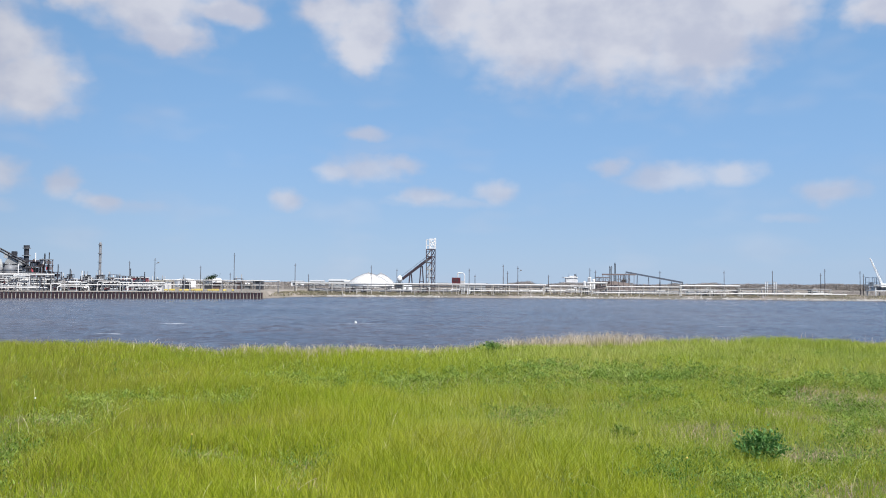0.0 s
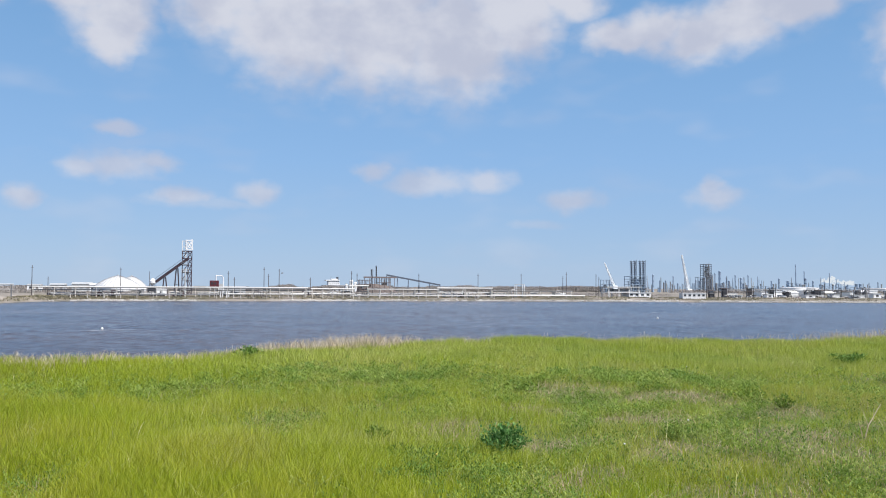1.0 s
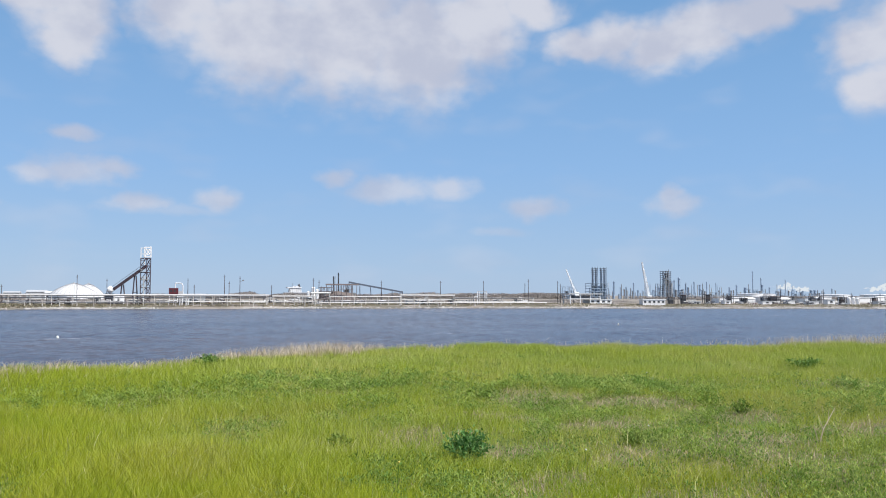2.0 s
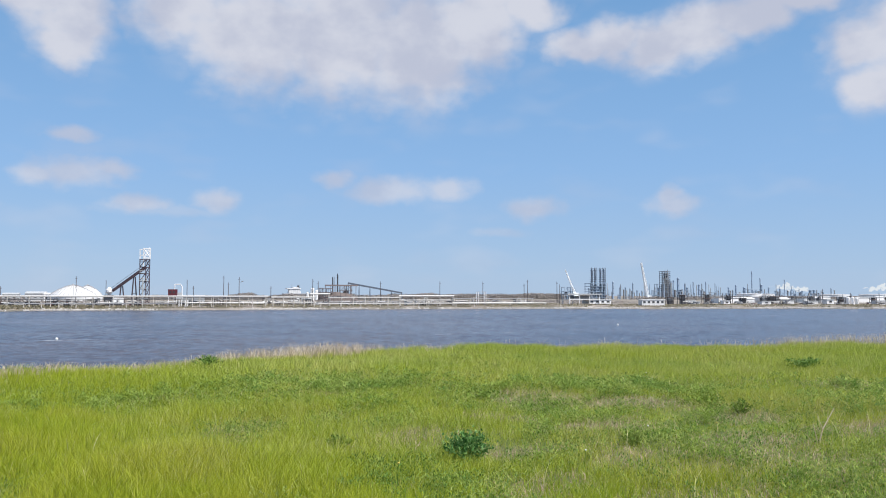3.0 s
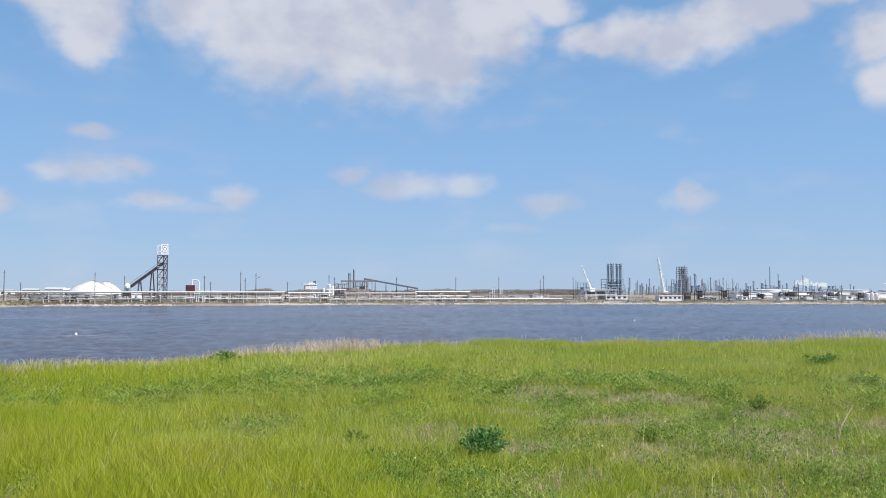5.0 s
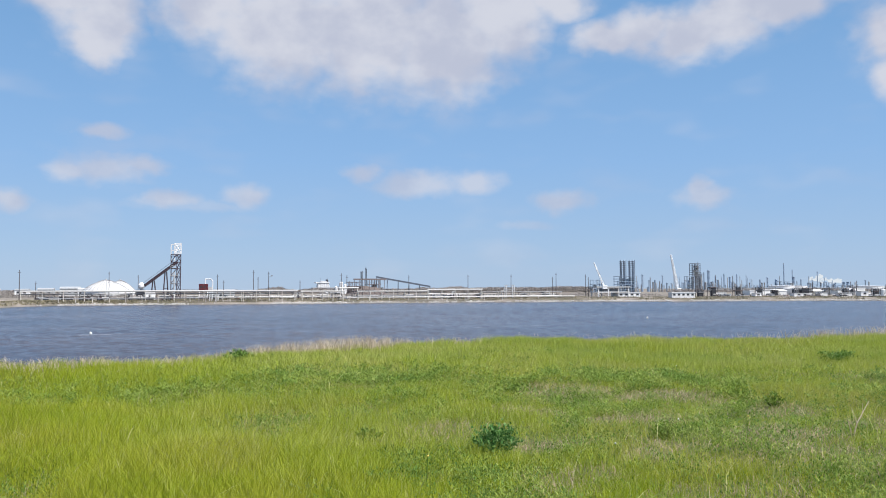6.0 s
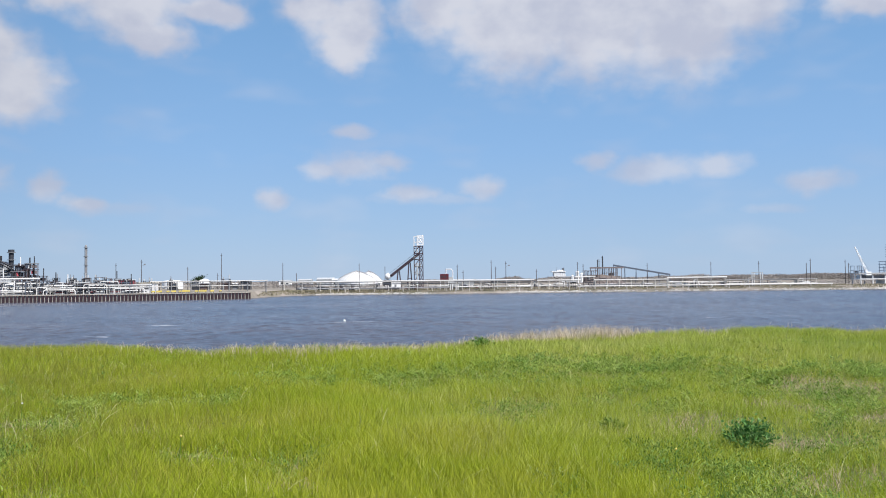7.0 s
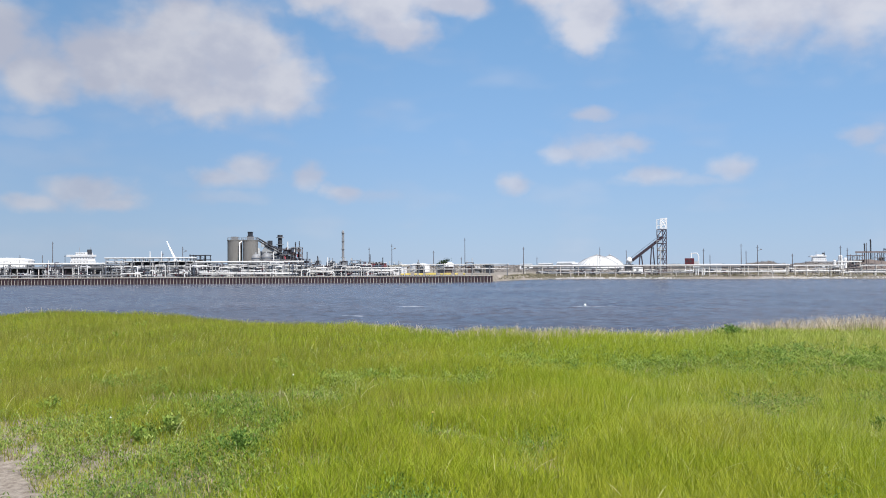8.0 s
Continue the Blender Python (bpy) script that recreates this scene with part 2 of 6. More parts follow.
def ground_material():
    m, t, b = material("ground", 0.95)
    geo = add(t, "ShaderNodeNewGeometry")
    n1 = noise_node(t, geo.outputs["Position"], 0.9, 6.0, 0.65)
    near = ramp_node(t, n1.outputs["Fac"], [(0.30, (0.05, 0.075, 0.012)), (0.52, (0.09, 0.13, 0.02)), (0.72, (0.16, 0.14, 0.07))])
    n2 = noise_node(t, geo.outputs["Position"], 0.06, 6.0, 0.7)
    far = ramp_node(t, n2.outputs["Fac"], [(0.34, (0.11, 0.105, 0.075)), (0.5, (0.21, 0.182, 0.155)), (0.66, (0.34, 0.30, 0.265))])
    sep = add(t, "ShaderNodeSeparateXYZ")
    t.links.new(geo.outputs["Position"], sep.inputs[0])
    step = add(t, "ShaderNodeMapRange")
    step.inputs["From Min"].default_value, step.inputs["From Max"].default_value = 100, 140
    t.links.new(sep.outputs[1], step.inputs["Value"])
    sandy = near.outputs[0]
    for sx, sy, sr in ((-6.7, 5.3, 2.8),):
        gap = add(t, "ShaderNodeVectorMath", operation="DISTANCE")
        gap.inputs[1].default_value = (sx, sy, 3.9)
        t.links.new(geo.outputs["Position"], gap.inputs[0])
        spot = add(t, "ShaderNodeMapRange")
        spot.inputs["From Min"].default_value, spot.inputs["From Max"].default_value = sr * 1.2, sr * 0.8
        t.links.new(gap.outputs["Value"], spot.inputs["Value"])
        sand = ramp_node(t, noise_node(t, geo.outputs["Position"], 14.0, 5.0, 0.7).outputs["Fac"], [(0.35, (0.15, 0.115, 0.09)), (0.62, (0.33, 0.285, 0.24))])
        sandy = mix_node(t, spot.outputs[0], sandy, sand.outputs[0])
    t.links.new(mix_node(t, step.outputs[0], sandy, far.outputs[0]), b.inputs["Base Color"])
    bump = add(t, "ShaderNodeBump")
    bump.inputs["Strength"].default_value, bump.inputs["Distance"].default_value = 0.6, 0.05
    t.links.new(noise_node(t, geo.outputs["Position"], 9.0, 5.0, 0.7).outputs["Fac"], bump.inputs["Height"])
    t.links.new(bump.outputs[0], b.inputs["Normal"])
    return m


def water_material():
    m, t, b = material("water", 0.2)
    b.inputs["IOR"].default_value = 1.33
    geo = add(t, "ShaderNodeNewGeometry")
    mp = add(t, "ShaderNodeMapping")
    mp.inputs["Scale"].default_value = (0.35, 1.0, 1.0)
    t.links.new(geo.outputs["Position"], mp.inputs[0])
    patch = noise_node(t, mp.outputs[0], 0.035, 5.0, 0.6)
    colour = ramp_node(t, patch.outputs["Fac"], [(0.32, (0.050, 0.058, 0.088)), (0.68, (0.097, 0.095, 0.118))])
    streak = add(t, "ShaderNodeMapping")
    streak.inputs["Scale"].default_value = (0.12, 0.5, 1.0)
    t.links.new(geo.outputs["Position"], streak.inputs[0])
    foam = ramp_node(t, noise_node(t, streak.outputs[0], 0.55, 6.0, 0.6).outputs["Fac"], [(0.66, (0, 0, 0)), (0.72, (0.7, 0.7, 0.7))])
    t.links.new(mix_node(t, foam.outputs[0], colour.outputs[0], (0.5, 0.52, 0.55)), b.inputs["Base Color"])
    b1 = add(t, "ShaderNodeBump")
    b1.inputs["Strength"].default_value, b1.inputs["Distance"].default_value = 1.0, 0.3
    t.links.new(noise_node(t, mp.outputs[0], 0.45, 3.0, 0.55).outputs["Fac"], b1.inputs["Height"])
    b2 = add(t, "ShaderNodeBump")
    b2.inputs["Strength"].default_value, b2.inputs["Distance"].default_value = 1.0, 0.24
    t.links.new(noise_node(t, mp.outputs[0], 2.2, 4.0, 0.6).outputs["Fac"], b2.inputs["Height"])
    t.links.new(b1.outputs[0], b2.inputs["Normal"])
    t.links.new(b2.outputs[0], b.inputs["Normal"])
    return m


def leaf_material(name, stops, patch_stops, patch_amount=0.5, rough=0.55, through_light=0.35, patch_scale=0.38):
    """Blades or leaves: colour differs from blade to blade, and in patches over the field; light comes through them."""
    m, t, b = material(name, rough)
    geo = add(t, "ShaderNodeNewGeometry")
    each = ramp_node(t, geo.outputs["Random Per Island"], stops)
    patch = ramp_node(t, noise_node(t, geo.outputs["Position"], patch_scale, 5.0, 0.62).outputs["Fac"], patch_stops)
    colour = mix_node(t, patch_amount, each.outputs[0], patch.outputs[0])
    t.links.new(colour, b.inputs["Base Color"])
    b.inputs["Specular IOR Level"].default_value = 0.12
    tr = add(t, "ShaderNodeBsdfTranslucent")
    t.links.new(colour, tr.inputs[0])
    mx = add(t, "ShaderNodeMixShader")
    mx.inputs[0].default_value = through_light
    t.links.new(b.outputs[0], mx.inputs[1])
    t.links.new(tr.outputs[0], mx.inputs[2])
    t.links.new(mx.outputs[0], t.nodes["Material Output"].inputs["Surface"])
    return m


GRASS = leaf_material("green_grass", [(0.0, (0.09, 0.16, 0.014)), (0.16, (0.27, 0.35, 0.020)), (0.6, (0.37, 0.42, 0.028)), (0.93, (0.45, 0.46, 0.06)), (1.0, (0.56, 0.49, 0.20))],
                      [(0.33, (0.21, 0.31, 0.020)), (0.5, (0.33, 0.395, 0.026)), (0.68, (0.45, 0.43, 0.06))], 0.48)
PALE = leaf_material("pale_green_grass", [(0.0, (0.13, 0.20, 0.04)), (0.2, (0.34, 0.42, 0.07)), (0.7, (0.46, 0.51, 0.10)), (0.92, (0.52, 0.50, 0.20)), (1.0, (0.60, 0.50, 0.32))],
                     [(0.33, (0.31, 0.40, 0.07)), (0.5, (0.43, 0.48, 0.10)), (0.68, (0.54, 0.49, 0.20))], 0.5)
OLIVE = leaf_material("olive_grass", [(0.0, (0.08, 0.11, 0.015)), (0.3, (0.19, 0.22, 0.025)), (0.6, (0.28, 0.28, 0.04)), (0.9, (0.38, 0.34, 0.08)), (1.0, (0.48, 0.38, 0.20))],
                      [(0.33, (0.17, 0.20, 0.025)), (0.5, (0.26, 0.27, 0.04)), (0.68, (0.34, 0.31, 0.08))], 0.42)
WEED = leaf_material("weed_leaf", [(0.0, (0.05, 0.11, 0.022)), (0.5, (0.21, 0.31, 0.05)), (0.85, (0.37, 0.46, 0.09)), (1.0, (0.44, 0.50, 0.17))],
                     [(0.38, (0.08, 0.16, 0.03)), (0.5, (0.23, 0.33, 0.065)), (0.62, (0.42, 0.46, 0.15))], 0.5, 0.8, patch_scale=1.6)
SEED = leaf_material("pale_seed_head", [(0.0, (0.42, 0.46, 0.14)), (0.6, (0.58, 0.57, 0.26)), (1.0, (0.70, 0.64, 0.38))],
                     [(0.3, (0.48, 0.50, 0.18)), (0.7, (0.62, 0.58, 0.30))], 0.4, 0.6, 0.3)
STRAW = leaf_material("dry_straw", [(0.0, (0.36, 0.25, 0.17)), (0.6, (0.54, 0.42, 0.30)), (1.0, (0.66, 0.57, 0.44))],
                      [(0.3, (0.32, 0.22, 0.14)), (0.7, (0.48, 0.38, 0.25))], 0.4, 0.7, 0.2)
BUSH = leaf_material("dark_green_leaf", [(0.0, (0.04, 0.11, 0.03)), (0.6, (0.12, 0.27, 0.07)), (1.0, (0.32, 0.48, 0.18))],
                     [(0.3, (0.05, 0.14, 0.03)), (0.7, (0.10, 0.22, 0.05))], 0.3, 0.5, 0.3)
DARKLEAF = leaf_material("dark_tree_leaf", [(0.0, (0.02, 0.04, 0.02)), (0.6, (0.04, 0.07, 0.035)), (1.0, (0.07, 0.11, 0.05))],
                         [(0.3, (0.02, 0.045, 0.02)), (0.7, (0.05, 0.08, 0.04))], 0.3, 0.6, 0.15)
REED = leaf_material("pale_reed", [(0.0, (0.44, 0.33, 0.24)), (0.6, (0.66, 0.54, 0.41)), (1.0, (0.78, 0.69, 0.56))],
                     [(0.3, (0.45, 0.36, 0.27)), (0.7, (0.62, 0.55, 0.42))], 0.35, 0.7, 0.3)
CLOVER = leaf_material("fresh_green_leaf", [(0.0, (0.07, 0.15, 0.03)), (0.7, (0.16, 0.27, 0.05)), (1.0, (0.26, 0.38, 0.10))],
                       [(0.3, (0.08, 0.17, 0.03)), (0.7, (0.15, 0.26, 0.06))], 0.3, 0.45, 0.3)
# bare grey-brown twigs, their colours lightened for the haze of distance
BARE = leaf_material("hazed_twigs", [(0.0, (0.22, 0.20, 0.20)), (0.7, (0.34, 0.31, 0.30)), (1.0, (0.28, 0.27, 0.23))],
                     [(0.3, (0.24, 0.22, 0.21)), (0.7, (0.35, 0.32, 0.30))], 0.5, 0.9, 0.1)
BANKGRASS = leaf_material("bank_grass_blade", [(0.0, (0.17, 0.16, 0.10)), (0.6, (0.29, 0.25, 0.18)), (1.0, (0.40, 0.35, 0.27))],
                          [(0.35, (0.17, 0.18, 0.09)), (0.65, (0.34, 0.29, 0.22))], 0.5, 0.9, 0.15)


# ---- mesh helpers ----
def mesh_object(name, verts, faces, mat, parent=None, label="", smooth=False):
    me = bpy.data.meshes.new(name)
    me.from_pydata(verts, [], faces)
    me.materials.append(mat)
    if smooth:
        me.shade_smooth()
    ob = new(name, me)
    if parent is not None:
        ob.parent = parent
    return tagged(ob, label)


def part(name, bm, mat, parent=None, label="", smooth=False):
    me = bpy.data.meshes.new(name)
    bm.to_mesh(me)
    bm.free()
    me.materials.append(mat)
    if smooth:
        me.shade_smooth()
    ob = new(name, me)
    if parent is not None:
        ob.parent = parent
    return tagged(ob, label)


def thing(name, x, y, z, label, category, group="", turn=0.0):
    ob = new(name)
    ob.matrix_basis = pose(x, y, z, 0, 0, turn)
    return tagged(ob, label, category, group)


def box(bm, x0, y0, z0, x1, y1, z1):
    c = bmesh.ops.create_cube(bm, size=1, matrix=Matrix.Translation(((x0 + x1) / 2, (y0 + y1) / 2, (z0 + z1) / 2)) @ Matrix.Diagonal((abs(x1 - x0), abs(y1 - y0), abs(z1 - z0), 1)))
    return c["verts"]


def rod(bm, a, b, r, seg=8, r2=None):
    a, b = Vector(a), Vector(b)
    d = b - a
    m = Matrix.Translation((a + b) / 2) @ d.to_track_quat("Z", "Y").to_matrix().to_4x4()
    bmesh.ops.create_cone(bm, cap_ends=True, segments=seg, radius1=r, radius2=r if r2 is None else r2, depth=d.length, matrix=m)


def lathe(bm, x, y, profile, seg=24):
    """A round body from (radius, height) pairs."""
    rings = []
    for r, z in profile:
        rings.append([bm.verts.new((x + r * math.cos(2 * math.pi * i / seg), y + r * math.sin(2 * math.pi * i / seg), z)) for i in range(seg)])
    for lo, hi in zip(rings, rings[1:]):
        for i in range(seg):
            bm.faces.new((lo[i], lo[(i + 1) % seg], hi[(i + 1) % seg], hi[i]))
    bm.faces.new(rings[-1])
    bm.faces.new(rings[0][::-1])


def bevelled(bm, width=0.05):
    bmesh.ops.bevel(bm, geom=bm.edges[:], offset=width, segments=1, affect="EDGES")
    return bm


# ---- ground: one sheet from the field through the river bed to the horizon ----
FIELD = 3.95                   # the field's height over the water
LAND = 1.5                     # the far bank's height


def edge_radius(azimuth):
    """How far the field reaches before it falls to the water, by direction in degrees."""
    a = np.asarray(azimuth, float)
    r = np.interp(a, [-180, -70, -43, -33, -26, -15, -7, 1, 4.5, 12, 22, 38, 46, 70, 180], [60, 46, 35, 27.6, 23.3, 20.4, 19.3, 19.6, 21.6, 23.3, 25.5, 28.4, 32.0, 42, 60])
    return r + 0.25 * np.sin(a * 0.9) + 0.2 * np.sin(a * 2.3 + 1)


def shore_y(x):
    """The far bank's waterline: nearly straight, nearer towards the two ends."""
    x = np.asarray(x, float)
    return np.interp(x, [-600, -60, -54, -40, 120, 220, 300, 500], [117.5, 277, 312, 322, 324, 300, 280, 240]) + 1.0 * np.sin(x * 0.13) + 0.6 * np.sin(x * 0.41)


def ground_z(x, y):
    x, y = np.asarray(x, float), np.asarray(y, float)
    r = np.hypot(x, y)
    a = np.degrees(np.arctan2(x, y))
    swell = 0.07 * np.sin(x * 0.45 + 0.6) * np.cos(y * 0.38) + 0.035 * np.sin(x * 1.3 + y * 0.9) + 0.02 * np.sin(x * 2.9 - y * 2.1)
    drop = np.maximum(r - edge_radius(a), 0.0)
    soft = np.where(drop < 2.0, drop * drop * 0.125, drop * 0.5 - 0.5)
    near = FIELD + swell - np.minimum(soft, 7.0)
    past = y - shore_y(x)
    far = np.where(x < -59, np.clip(past * 1.5, -3.0, 2.1), np.clip(past * 0.11, -3.0, LAND)) + np.where(past > 12, 0.25 * np.sin(x * 0.05) * np.sin(y * 0.04), 0.0)
    return np.where((y > 120) & (y < 4900), np.where(past > -30, far, -3.0), np.where(y > 0, near, np.maximum(near, FIELD - 0.4)))


def lines(marks):
    out = []
    for lo, hi, step in marks:
        out += list(np.arange(lo, hi, step))
    return np.array(out + [marks[-1][1]])


gx = lines([(-4800, -1200, 400), (-1200, -400, 50), (-400, -60, 5), (-60, -34, 1.0), (-34, 34, 0.45), (34, 60, 1.0), (60, 400, 8), (400, 1200, 50), (1200, 4800, 400)])
gy = lines([(-4800, -200, 400), (-200, -20, 20), (-20, 2, 1.0), (2, 36, 0.45), (36, 60, 1.5), (60, 180, 15), (180, 350, 2.5), (350, 420, 10), (420, 1200, 60), (1200, 4800, 400)])
mx, my = np.meshgrid(gx, gy)
mz = ground_z(mx, my)
ground_verts = np.stack([mx.ravel(), my.ravel(), mz.ravel()], 1)
nx_, ny_ = len(gx), len(gy)
ii = (np.arange(ny_ - 1)[:, None] * nx_ + np.arange(nx_ - 1)[None, :]).ravel()
ground = mesh_object("ground", ground_verts.tolist(), np.stack([ii, ii + 1, ii + nx_ + 1, ii + nx_], 1).tolist(), ground_material(), smooth=True)
tagged(ground, "grassy field falling to the river, and sandy far bank", "ground", kind="structure")



def value_noise(x, y, size, seed):
    """Smooth random patches of that size, 0 to 1."""
    g = np.random.default_rng(seed).random((64, 64))
    u, v = x / size + 17.3, y / size + 9.1
    i, j = np.floor(u).astype(int), np.floor(v).astype(int)
    fu, fv = u - i, v - j
    fu, fv = fu * fu * (3 - 2 * fu), fv * fv * (3 - 2 * fv)
    a, b, c, d = g[i % 64, j % 64], g[(i + 1) % 64, j % 64], g[i % 64, (j + 1) % 64], g[(i + 1) % 64, (j + 1) % 64]
    return (a * (1 - fu) + b * fu) * (1 - fv) + (c * (1 - fu) + d * fu) * fv


def patches(x, y, size, seed):
    return 0.6 * value_noise(x, y, size, seed) + 0.3 * value_noise(x, y, size * 0.4, seed + 1) + 0.1 * value_noise(x, y, size * 0.15, seed + 2)


def river():
    """The river's surface: wind waves where it lies open to view, a plain sheet below and beside them."""
    a = np.radians(np.linspace(-52, 54, 440))
    r = 42 * (480 / 42) ** np.linspace(0, 1, 430)
    ga, gr = np.meshgrid(a, r)
    x, y = gr * np.sin(ga), gr * np.cos(ga)
    wr = np.random.default_rng(4)
    z = np.zeros_like(x)
    for k in range(26):
        length = 1.0 * 2.8 ** wr.random()
        turn = radians(-62 + wr.normal(0, 24))
        z += 0.0068 * length ** 0.65 * np.sin((x * math.cos(turn) + y * math.sin(turn)) * 2 * math.pi / length + wr.random() * 6.28)
    z *= 0.55 + 0.9 * patches(x, y * 0.6, 26.0, 8)
    n, m = x.shape
    k = (np.arange(n - 1)[:, None] * m + np.arange(m - 1)[None, :]).ravel()
    verts = np.stack([x.ravel(), y.ravel(), z.ravel()], 1).tolist()
    faces = np.stack([k, k + 1, k + m + 1, k + m], 1).tolist()
    base = len(verts)
    verts += [(-1500, 14, -0.4), (1500, 14, -0.4), (1500, 700, -0.4), (-1500, 700, -0.4)]
    faces.append((base, base + 1, base + 2, base + 3))
    ob = mesh_object("water", verts, faces, water_material(), smooth=True)
    tagged(ob, "choppy grey-blue river water under wind", "water", kind="structure")


river()
DRY_SPOTS = [(3.55, 8.6, 0.3), (2.3, 9.3, 0.45), (5.3, 9.4, 0.5), (6.9, 11.2, 0.55), (4.4, 10.6, 0.4), (7.9, 8.2, 0.5), (3.3, 7.0, 0.4), (2.8, 9.8, 0.6), (3.6, 8.5, 0.35), (4.6, 7.8, 0.42), (6.3, 7.8, 0.6), (4.2, 6.0, 0.5), (2.9, 6.5, 0.35), (5.6, 12.6, 0.7), (7.4, 9.4, 0.45),
             (-1.2, 6.8, 0.25), (-2.5, 7.9, 0.2), (-3.2, 9.2, 0.25)]   # thin dry spots: x, y, radius


# ---- the field's grass and weeds ----
rng = np.random.default_rng(7)


def weediness(x, y):
    """1 where low grey-green weeds take over from the tall grass."""
    r, a = np.hypot(x, y), np.degrees(np.arctan2(x, y))
    wob = (patches(x, y, 3.0, 3) - 0.5) * 6
    front = 6.6 + np.clip(25 - a, 0, 19) * 0.25
    right = np.clip((a - 1) / 9, 0, 1) * np.clip((r - front + wob * 0.5) / 1.5, 0, 1) * np.clip((18.5 - r + wob) / 4, 0.12, 1)
    right = right * np.clip(0.25 + 2.2 * (patches(x, y, 1.5, 51) - 0.28), 0.15, 1)
    band = 0.6 * np.clip((a + 16) / 8, 0, 1) * np.clip(1 - np.abs(r - 14.5 + wob * 0.4) / 2.2, 0, 1)
    left = 1.0 * np.clip((-a - 24) / 8, 0, 1) * np.clip((9.5 - r + wob) / 3, 0, 1)
    some = 0.75 * np.clip((patches(x, y, 1.3, 33) - 0.5) * 5, 0, 1) * np.clip((15 - r) / 4, 0.2, 1)
    return np.clip(np.maximum(np.maximum(np.maximum(right, band), left), some), 0, 1)


def trodden(x, y):
    """The bare sandy track beside the field, with a few tufts left in it."""
    r, a = np.hypot(x, y), np.degrees(np.arctan2(x, y))
    return (a < -41.4 + 3.5 * (patches(x, y, 0.9, 71) - 0.5)) & (r < 9.3) & (patches(x, y, 0.8, 75) < 0.62)


def dryness(x, y):
    """1 inside the thin dry spots, with ragged rims."""
    d = np.zeros_like(x)
    for sx, sy, sr in DRY_SPOTS:
        d = np.maximum(d, np.clip((1.25 - np.hypot((x - sx) / 1.4, y - sy) / sr + (patches(x, y, 0.5, 81) - 0.5) * 1.5) * 1.6, 0, 1))
    return d


def scatter(count, r0, r1, a0=-49, a1=52):
    r = np.sqrt(rng.random(count) * (r1 * r1 - r0 * r0) + r0 * r0)
    a = np.radians(rng.random(count) * (a1 - a0) + a0)
    return r * np.sin(a), r * np.cos(a)


def blades(name, x, y, height, width, mat, label, category, bend=0.5, levels=2, wind=(0.06, 0.0), z=None):
    """Grass blades as one mesh: each a tapering strip that bends over; the wind leans them all a little."""
    n = len(x)
    z = ground_z(x, y) - 0.02 if z is None else z
    turn = rng.random(n) * math.pi * 2
    wx, wy = np.cos(turn), np.sin(turn)
    lean = np.stack([wind[0] + rng.normal(0, 0.6, n), wind[1] + rng.normal(0, 0.6, n)], 1) * (bend * height)[:, None]
    per = 2 * levels + 1
    co = np.empty((n, per, 3))
    for k in range(levels + 1):
        f = k / levels
        cx, cy = x + lean[:, 0] * f * f, y + lean[:, 1] * f * f
        cz = z + height * f * (1 - 0.25 * bend * f * f)
        if k == levels:
            co[:, 2 * k] = np.stack([cx, cy, cz], 1)
        else:
            w = width * 0.5 * (1 - 0.45 * f)
            co[:, 2 * k] = np.stack([cx - wx * w, cy - wy * w, cz], 1)
            co[:, 2 * k + 1] = np.stack([cx + wx * w, cy + wy * w, cz], 1)
    tris = []
    for k in range(levels - 1):
        tris += [(2 * k, 2 * k + 1, 2 * k + 3), (2 * k, 2 * k + 3, 2 * k + 2)]
    tris.append((2 * levels - 2, 2 * levels - 1, 2 * levels))
    idx = (np.array(tris)[None] + (np.arange(n) * per)[:, None, None]).reshape(-1)
    me = bpy.data.meshes.new(name)
    me.vertices.add(n * per)
    me.vertices.foreach_set("co", co.reshape(-1).astype(np.float32))
    nt = n * len(tris)
    me.loops.add(nt * 3)
    me.loops.foreach_set("vertex_index", idx.astype(np.int32))
    me.polygons.add(nt)
    me.polygons.foreach_set("loop_start", np.arange(0, nt * 3, 3, dtype=np.int32))
    me.update(calc_edges=True)
    me.materials.append(mat)
    return tagged(new(name, me), label, category, kind="stuff")


